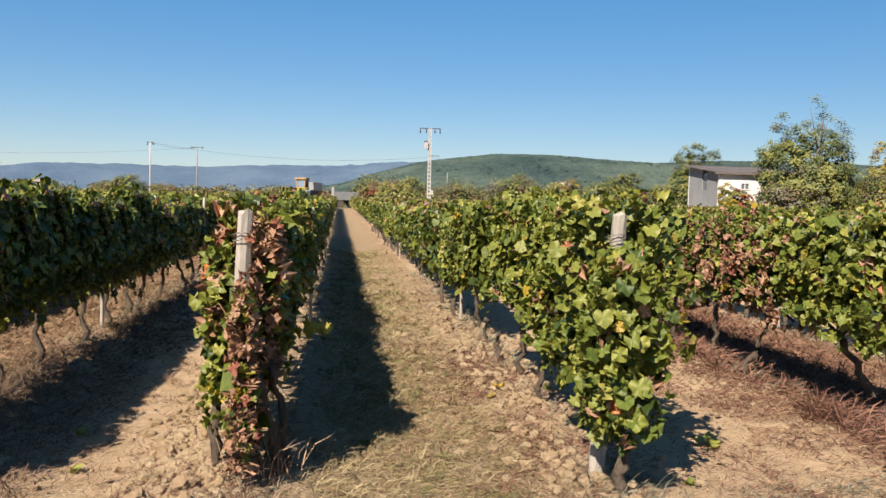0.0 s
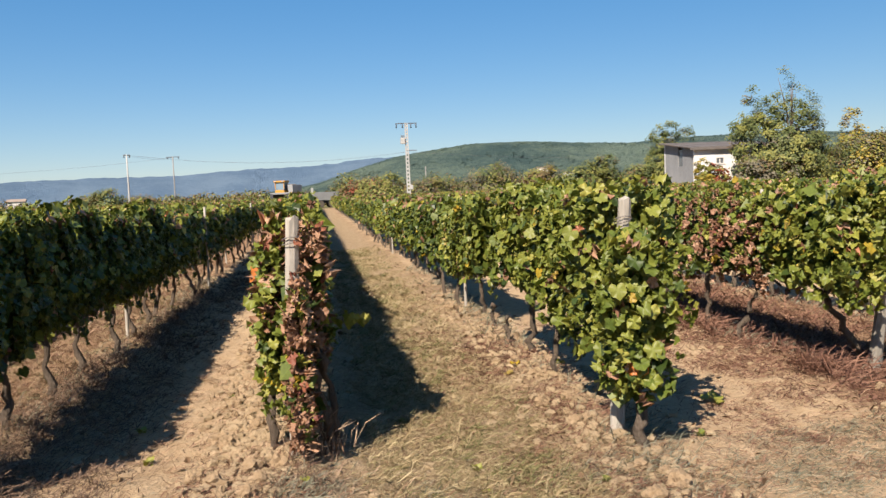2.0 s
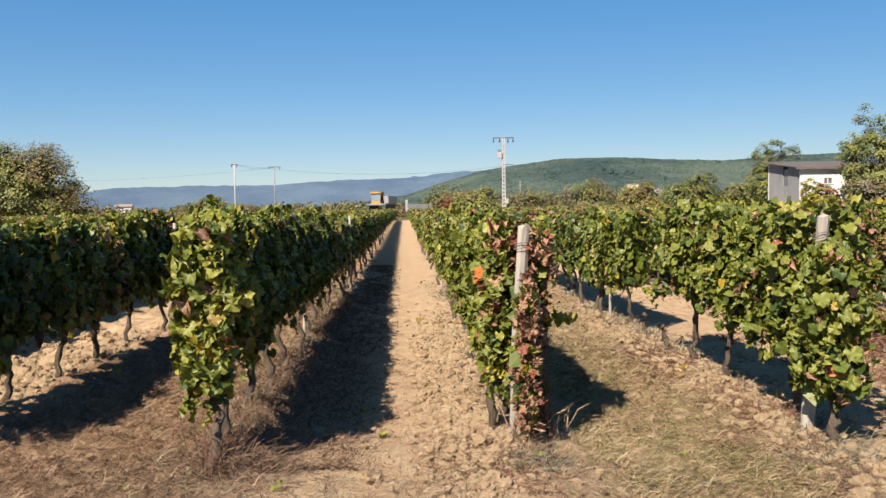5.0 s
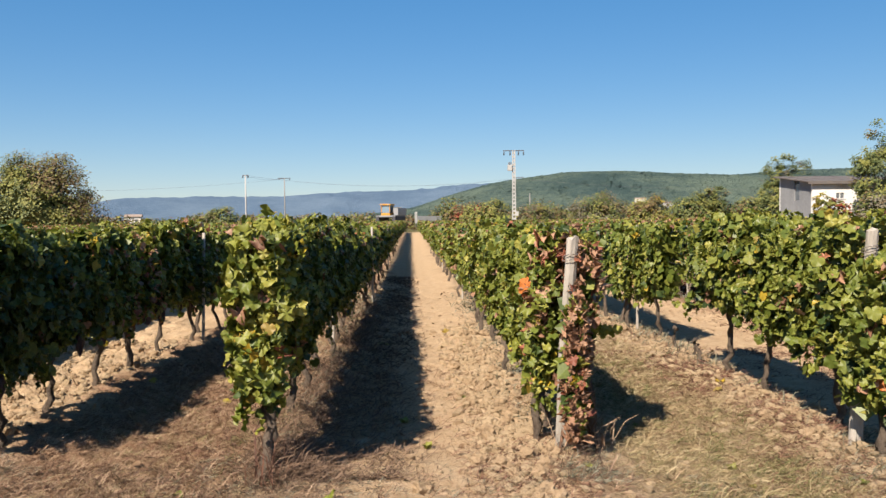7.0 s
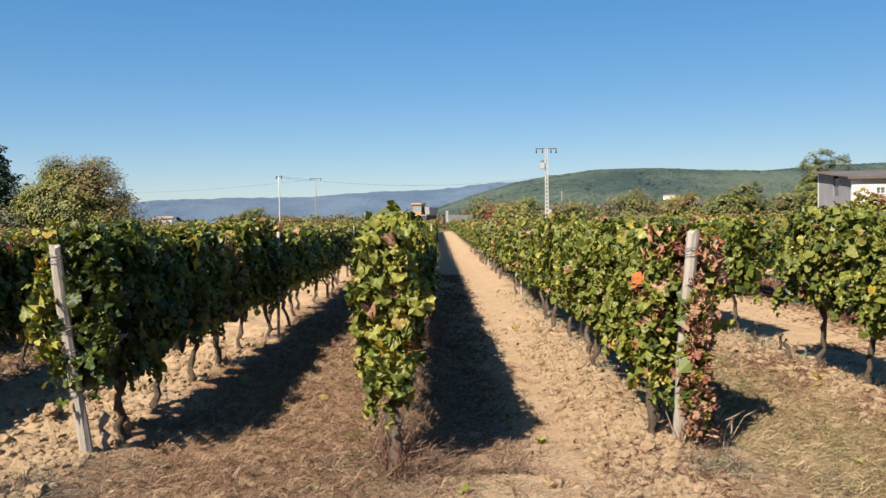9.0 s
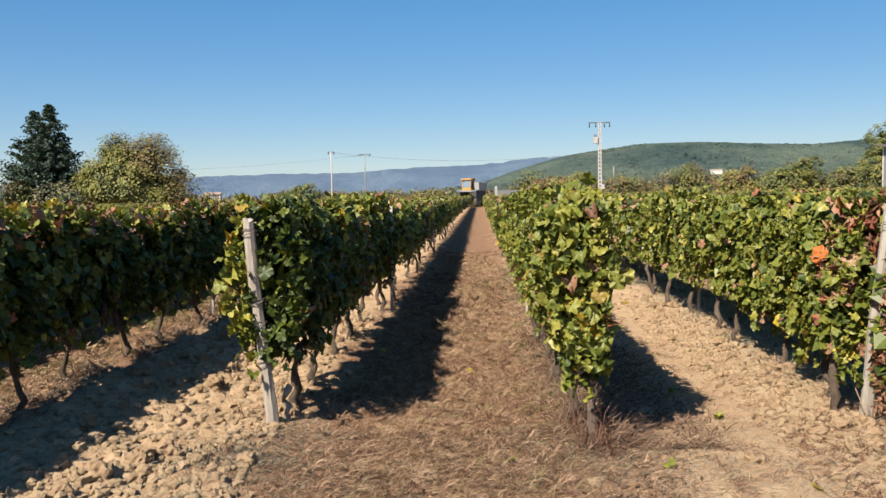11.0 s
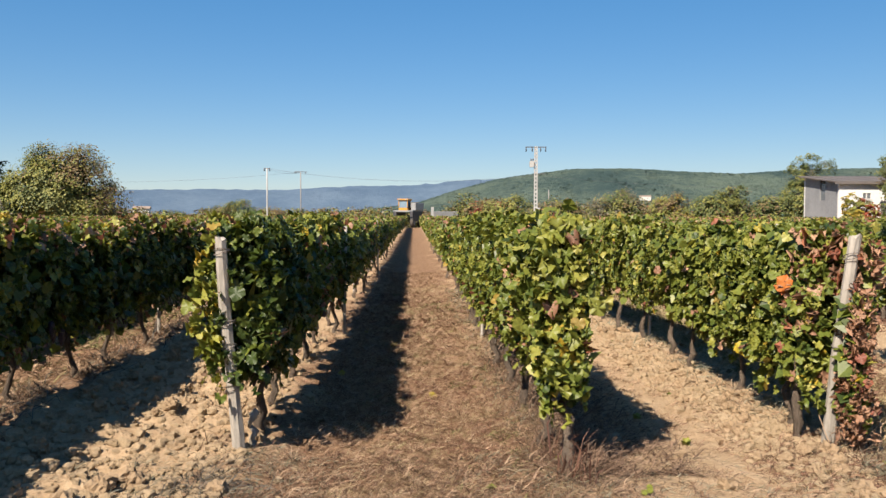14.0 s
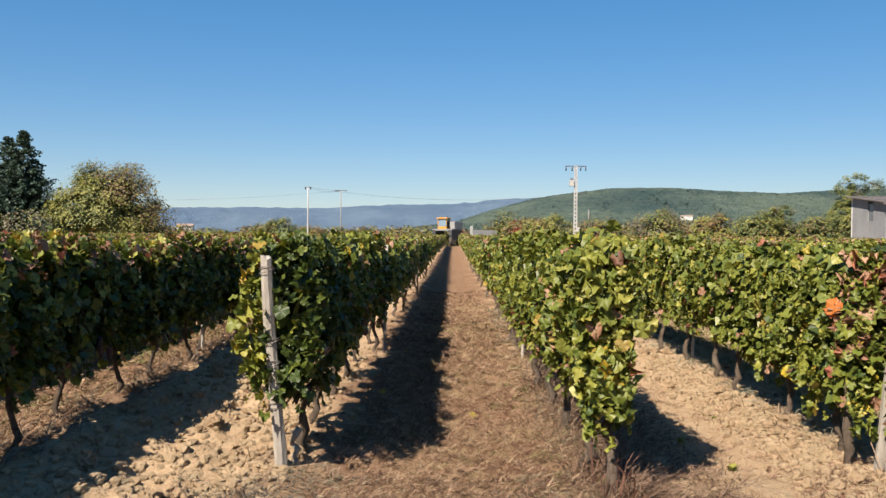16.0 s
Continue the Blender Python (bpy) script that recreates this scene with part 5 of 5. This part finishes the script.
blades("grey_weeds", "dry grey grass on the headland in front of the vines", np.vstack([lane_points(9000, 0.6, 2.2, 2.3, 4.2, 26, 0.55, 1.0), lane_points(8000, -3.6, 2.0, 2.3, 4.6, 27, 0.55, 1.0), lane_points(9000, 3.0, 2.0, 2.4, 4.6, 28, 0.5, 1.0)]), 0.065, GREYG, 6, 1.1, 0.0016)
blades("brown_weeds", "brown weeds in the next grassed lane", lane_points(12000, -7.3, 0.8, 4, 22, 29, 0.42), 0.11, BROWNG, 7, 1.0, 0.003)
blades("row_weeds", "brown and tan weeds under the shaded vine row", np.vstack([lane_points(5000, -6.7, 0.35, 4.2, 14, 188, 0.35), lane_points(3000, -6.6, 0.3, 4.2, 12, 189, 0.45)]), 0.13, BROWNG, 47, 0.5, 0.0022, "weeds")
blades("green_grass", "green grass in the next grassed lane", lane_points(9000, -7.3, 0.7, 4, 22, 30, 0.5), 0.09, GRASSG, 8, 0.7, 0.003)
under = np.vstack([lane_points(1300, row_x(k), 0.3, 3.9, 16, 60 + k, 0.5) for k in (-4, -3, -1, 0, 1, 2, 3)])
blades("row_weeds", "dry weeds standing at the foot of the vines", under, 0.15, GREYG, 9, 0.6, 0.002)

blades("lane_litter", "brown dead weeds and litter at the foot of the vines", np.vstack([lane_points(8000, 1.3, 0.55, 3.2, 9, 32, 0.52, 1.4), lane_points(3000, -0.75, 0.5, 3.3, 6, 33, 0.5, 1.2), lane_points(5000, 0.3, 1.6, 2.5, 4.0, 34, 0.55, 1.0)]), 0.07, LITTER, 21, 1.0, 0.002, "litter")
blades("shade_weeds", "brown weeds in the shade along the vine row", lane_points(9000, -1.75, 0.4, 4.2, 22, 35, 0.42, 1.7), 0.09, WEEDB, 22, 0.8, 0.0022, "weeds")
blades("brown_weeds", "tall brown weeds beyond the further vine row", lane_points(9000, 4.8, 0.8, 5.5, 20, 36, 0.3, 1.3), 0.2, LITTER, 23, 0.5, 0.003, "weeds")


def tuft_points(n, per, centre, spread, y0, y1, seed):
    r = np.random.default_rng(seed)
    c = np.column_stack([centre + spread * r.uniform(-1, 1, n), y0 + (y1 - y0) * r.random(n) ** 1.6])
    return np.repeat(c, per, 0) + 0.035 * r.standard_normal((n * per, 2))


blades("grass_tufts", "bent straw tufts standing in the grassed lane", tuft_points(420, 26, 0.6, 0.6, 3.0, 14, 101), 0.13, STRAW, 11, 0.75, 0.0016)
blades("green_tufts", "greenish grass tufts standing in the grassed lane", tuft_points(140, 24, 0.6, 0.55, 3.6, 16, 102), 0.12, GRASSG, 12, 0.7, 0.0018)
blades("brown_tufts", "bent brown weed tufts in the lane", tuft_points(900, 26, -3.3, 0.8, 2.9, 13, 103), 0.11, BROWNG, 13, 0.55, 0.0014)
blades("pale_tufts", "pale bleached straw tufts in the brown lane", tuft_points(300, 24, -3.1, 0.7, 2.9, 14, 104), 0.09, STRAW, 14, 0.7, 0.0012)
blades("green_tufts", "dull green weed tufts in the brown lane", tuft_points(70, 30, -3.0, 0.7, 3.2, 16, 112), 0.09, GRASSG, 27, 0.6, 0.0016)
blades("dark_litter", "dark brown broken stalks matted in the lane", lane_points(30000, -3.2, 0.9, 2.6, 16, 113, 0.5, 1.8), 0.05, LITTER, 28, 0.8, 0.0018, "litter")
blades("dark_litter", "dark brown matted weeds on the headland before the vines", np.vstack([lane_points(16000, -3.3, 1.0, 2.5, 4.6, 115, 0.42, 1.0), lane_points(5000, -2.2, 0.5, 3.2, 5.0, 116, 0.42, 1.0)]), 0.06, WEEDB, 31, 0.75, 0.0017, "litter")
blades("dark_litter", "dark brown broken stalks matted in the straw", lane_points(14000, 0.8, 0.8, 2.6, 14, 114, 0.54, 1.8), 0.05, LITTER, 29, 0.8, 0.0016, "litter")
blades("headland_tufts", "dry brown tufts on the headland soil", np.vstack([tuft_points(170, 22, 1.2, 3.4, 2.7, 4.3, 105), tuft_points(90, 24, -0.9, 0.5, 3.6, 9, 106)]), 0.10, BROWNG, 15, 0.8, 0.0015)
blades("dead_stems", "bare brown dead vine stems at the foot of the post", np.array([-0.26, 4.62]) + np.array([0.08, 0.08]) * np.random.default_rng(8).standard_normal((90, 2)), 0.32, BROWNG, 24, -1.2, 0.004, "dead stems")
blades("dead_stems", "bare brown dead canes at the foot of the leaning end vine", np.array([-2.31, 4.08]) + np.array([0.07, 0.12]) * np.random.default_rng(9).standard_normal((70, 2)), 0.28, LITTER, 26, -1.2, 0.004, "dead stems")
blades("dead_weed_clump", "dark grey clump of dead weeds beside the end post", 0.16 * np.random.default_rng(4).standard_normal((420, 2)) + np.array([-4.5, 4.0]), 0.12, GREYDARK, 16, 0.6, 0.002)


blades("dark_weeds", "dark dead weeds standing under the further vine row", tuft_points(60, 40, 3.85, 0.3, 5.2, 11, 107), 0.24, LITTER, 19, 0.3, 0.003, "weeds")
blades("row_weeds", "tall brown and dark weeds under the shaded vine row", lane_points(900, -6.5, 0.35, 4.0, 14, 84, 0.4), 0.2, GREYDARK, 20, 0.3, 0.003, "weeds")


def green_weed(at, size, seed):
    """A low rosette of fresh leaves."""
    r = np.random.default_rng(seed)
    thing = new("green_weed")
    me = np_mesh("leaf", LEAF_MID[0] * np.array([0.6, 1, 0.8]), LEAF_MID[1], [L_GREEN if seed % 2 else L_LIME], None, True, leaf_uv(LEAF_MID, 1))
    for i in range(9):
        a = i * 2.4 + r.uniform(-0.3, 0.3)
        s = size * r.uniform(0.6, 1.2)
        part("leaf", me, thing, m=pose(0.01 * math.cos(a), 0.01 * math.sin(a), 0.005, 25 + 30 * r.random(), 0, math.degrees(a)) @ Matrix.Diagonal((s, s, s, 1)))
    thing.location = (at[0], at[1], float(ground_z(*at)) + 0.005)
    tagged(thing, "small fresh green weed rosette growing on dry soil", "weed", "green weeds")


for i, at in enumerate(((0.6, 3.93), (1.25, 3.86), (-1.33, 4.94), (-0.97, 6.48), (0.63, 4.32), (-2.81, 3.94), (-2.72, 6.63), (2.1, 4.5), (-1.5, 5.6), (0.3, 5.4))):
    green_weed(at, 0.035 + 0.012 * (i % 3), i)

for i, (x, y) in enumerate(((1.68, 8.75), (1.70, 8.05), (1.62, 7.75))):
    rr = np.random.default_rng(200 + i)
    (V, F), _ = trunk_vf(rr, 0.24 - 0.03 * i, 0.022, 0.01)
    st = new("vine_stump", quads_mesh("vine_stump", (V, F), BARK))
    st.location = (x, y, float(ground_z(x, y)))
    tagged(st, "short dead vine stump standing in a gap of the row", "stump", "vine stumps")

yl = new("fallen_leaf", np_mesh("fallen_leaf", LEAF_HI[0], LEAF_HI[1], [L_LIME], None, True, leaf_uv(LEAF_HI, 1)))
yl.matrix_basis = pose(2.65, 5.28, float(ground_z(2.65, 5.28)) + 0.03, 12, -8, 70) @ Matrix.Diagonal((0.17, 0.17, 0.17, 1))
tagged(yl, "large yellow-green vine leaf lying on pale soil", "leaf")

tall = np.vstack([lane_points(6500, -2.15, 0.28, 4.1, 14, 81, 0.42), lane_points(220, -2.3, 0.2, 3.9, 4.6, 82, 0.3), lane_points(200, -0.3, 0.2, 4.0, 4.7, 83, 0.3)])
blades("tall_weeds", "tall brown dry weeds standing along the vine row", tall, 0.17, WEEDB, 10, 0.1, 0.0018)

blades("tall_weeds", "tall brown weeds under the end of the vine row", np.vstack([lane_points(1500, -2.35, 0.25, 3.95, 8, 86, 0.3, 1.3), lane_points(160, -4.6, 0.2, 4.7, 9, 87, 0.3)]), 0.22, WEEDB, 25, 0.1, 0.0018, "weeds")

DEADLEAF = leaf_mat("dead_leaf", (0.10, 0.06, 0.035), (0.15, 0.092, 0.052), (0.19, 0.12, 0.07), 0.05, 0.8)
r = np.random.default_rng(91)
n = 900
k = r.integers(-4, 4, n)
P = np.column_stack([ROW0 + GAP * k + 0.55 * r.standard_normal(n), 3.2 + 14 * r.random(n) ** 1.5, np.zeros(n)])
P[:, 2] = ground_z(P[:, 0], P[:, 1]) + 0.015
N = np.array([0, 0, 1.0]) + 0.35 * r.standard_normal((n, 3))
T = np.column_stack([r.standard_normal((n, 2)), np.zeros(n)])
V, F = leaf_cloud(P, N, T, 0.05 * r.uniform(0.6, 1.5, n), LEAF_MID, r)
tagged(new("fallen_leaves", np_mesh("fallen_leaves", V, F, [DEADLEAF])), "dry brown vine leaves fallen on the soil", "fallen leaves", kind="stuff")


r = np.random.default_rng(92)
n = 26
P = np.column_stack([r.uniform(-4.2, 2.8, n), 2.9 + 8 * r.random(n) ** 1.4, np.zeros(n)])
P[:, 2] = ground_z(P[:, 0], P[:, 1]) + 0.03
N = np.array([0, 0, 1.0]) + 0.4 * r.standard_normal((n, 3))
T = np.column_stack([r.standard_normal((n, 2)), np.zeros(n)])
V, F = leaf_cloud(P, N, T, 0.085 * r.uniform(0.6, 1.3, n), LEAF_HI, r)
tagged(new("fallen_leaves", np_mesh("fallen_leaves", V, F, [L_LIME, L_YELL], np.repeat(r.integers(0, 2, n), len(LEAF_HI[1])), False, leaf_uv(LEAF_HI, n))), "fresh yellow-green vine leaves scattered on the ground", "fallen leaves", kind="stuff")


# clods of soil
def clod_shape(seed, sub):
    r = np.random.default_rng(seed)
    bm = bmesh.new()
    bmesh.ops.create_icosphere(bm, subdivisions=sub, radius=1.0)
    ax = r.uniform(0.85, 1.15, 3)
    o = Vector(r.uniform(-20, 20, 3))
    for v in bm.verts:
        k = 1 + 0.45 * noise.noise(v.co * 1.2 + o) + 0.40 * noise.noise(v.co * 2.6 + o) + 0.34 * noise.noise(v.co * 5.3 + o) + 0.2 * noise.noise(v.co * 11 + o)
        v.co = Vector((v.co.x * ax[0] * k, v.co.y * ax[1] * k, v.co.z * ax[2] * 0.9 * k))
    return bm


clod_meshes = [bm_mesh("clod", clod_shape(i, 3), CLODP, False) for i in range(10)]


def clod_spots(n, seed, smin, smax):
    r = np.random.default_rng(seed)
    out = []
    while len(out) < n:
        w = r.random()
        if w < 0.42:
            x, y = r.uniform(-6.2, -4.35), 3.3 + 7 * r.random() ** 1.4
        elif w < 0.68:
            x, y = -0.74 + 0.17 * r.standard_normal(), 3.2 + 8 * r.random() ** 1.4
        elif w < 0.85:
            x, y = 1.42 + 0.3 * r.standard_normal(), 3.2 + 8 * r.random() ** 1.4
        else:
            x, y = r.uniform(-7, 5), 2.6 + 6 * r.random()
        if (lane(x) > 0.55 or -2.1 < x < -1.1 or 2.2 < x < 3.2) and r.random() < 0.8:
            continue
        out.append((x, y, smin + (smax - smin) * r.random() ** 2.5))
    return out, r


spots, r = clod_spots(300, 5, 0.025, 0.075)
for x, y, s in spots:
    m = pose(x, y, float(ground_z(x, y)) + 0.2 * s, *r.uniform(-25, 25, 2), r.uniform(0, 360)) @ Matrix.Diagonal((s, s, s, 1))
    part("clod", clod_meshes[int(r.integers(10))], ground, m=m)
small = []
for i in range(8):
    bm = clod_shape(50 + i, 1)
    bm.verts.ensure_lookup_table()
    small.append((np.array([v.co[:] for v in bm.verts]), np.array([[v.index for v in f.verts] for f in bm.faces])))
    bm.free()
VV, FF, off = [], [], 0
spots, r = clod_spots(11000, 6, 0.006, 0.045)
for x, y, s in spots:
    V, F = small[int(r.integers(8))]
    a = r.uniform(0, 6.28)
    c, sn = math.cos(a), math.sin(a)
    VV.append(V @ np.array([[c, sn, 0], [-sn, c, 0], [0, 0, 1]]) * s + np.array([x, y, float(ground_z(x, y)) + 0.15 * s]))
    FF.append(F + off)
    off += len(V)
tagged(new("soil_crumbs", np_mesh("soil_crumbs", np.vstack(VV), np.vstack(FF), [CLOD])), "crumbled pale clay clods strewn over the soil", "soil", kind="stuff")


# bright single leaves that stand out from the rows
ORANGE_LEAF = leaf_mat("leaf_orange", (0.42, 0.13, 0.03), (0.46, 0.16, 0.04), (0.5, 0.2, 0.05), 0.3, veins=True)
GOLD_LEAF = leaf_mat("leaf_gold", (0.40, 0.29, 0.03), (0.44, 0.33, 0.035), (0.36, 0.33, 0.05), 0.3, veins=True)
V0, F0 = LEAF_HI


def bright_leaves(owner, spots, mat, label, seed):
    r = np.random.default_rng(seed)
    V = V0.copy()
    V[:, 2] *= 0.8
    me = np_mesh("leaf", V, F0, [mat], None, True, leaf_uv(LEAF_HI, 1))
    for x, y, z, s in spots:
        N = np.array([[-0.75, -0.6, 0.35]]) + 0.25 * r.standard_normal((1, 3))
        T = np.array([[0.1, 0.0, -1.0]]) + 0.35 * r.standard_normal((1, 3))
        B, T, N = (q[0] * s for q in frames_of(N, T))
        m = Matrix(((B[0], T[0], N[0], x), (B[1], T[1], N[1], y), (B[2], T[2], N[2], z), (0, 0, 0, 1)))
        tagged(part("leaf", me, owner, label, owner.matrix_basis.inverted() @ m))


bright_leaves(VINES[(0, 0)], [(-0.59, 4.97, 1.19, 0.13), (-0.60, 5.03, 1.17, 0.12)], ORANGE_LEAF, "bright orange leaf", 1)
bright_leaves(VINES["front"], [(1.545, 4.14, 0.58, 0.085), (1.60, 4.14, 0.57, 0.08)], ORANGE_LEAF, "bright orange leaf", 2)
bright_leaves(VINES[(0, 1)], [(-0.58, 5.78, 0.60, 0.11), (-0.59, 5.86, 0.58, 0.11), (-0.58, 5.70, 0.56, 0.09)], GOLD_LEAF, "golden yellow leaf", 3)
bright_leaves(VINES[(0, 0)], [(-0.55, 4.80, 0.52, 0.08), (-0.50, 4.78, 0.50, 0.07)], GOLD_LEAF, "golden yellow leaf", 5)
bright_leaves(VINES["sprig"], [(-0.04 + 0.035 * i, 5.0 + 0.04 * (i % 3), 0.82 + 0.03 * (i % 2), 0.075) for i in range(-3, 4)], L_LIME, "fresh lime-green leaf", 4)
bright_leaves(VINES[(-2, 0)], [(-4.16, 4.56, 1.22, 0.10)], L_RED, "reddish purple leaf", 6)

stub = new("post_stub", quads_mesh("post_stub", trunk_vf(np.random.default_rng(77), 0.26, 0.026, 0.004)[0], POSTGREY))
stub.location = (-4.33, 4.74, float(ground_z(-4.33, 4.74)))
tagged(stub, "short pale stub beside the leaning end post", "stump")
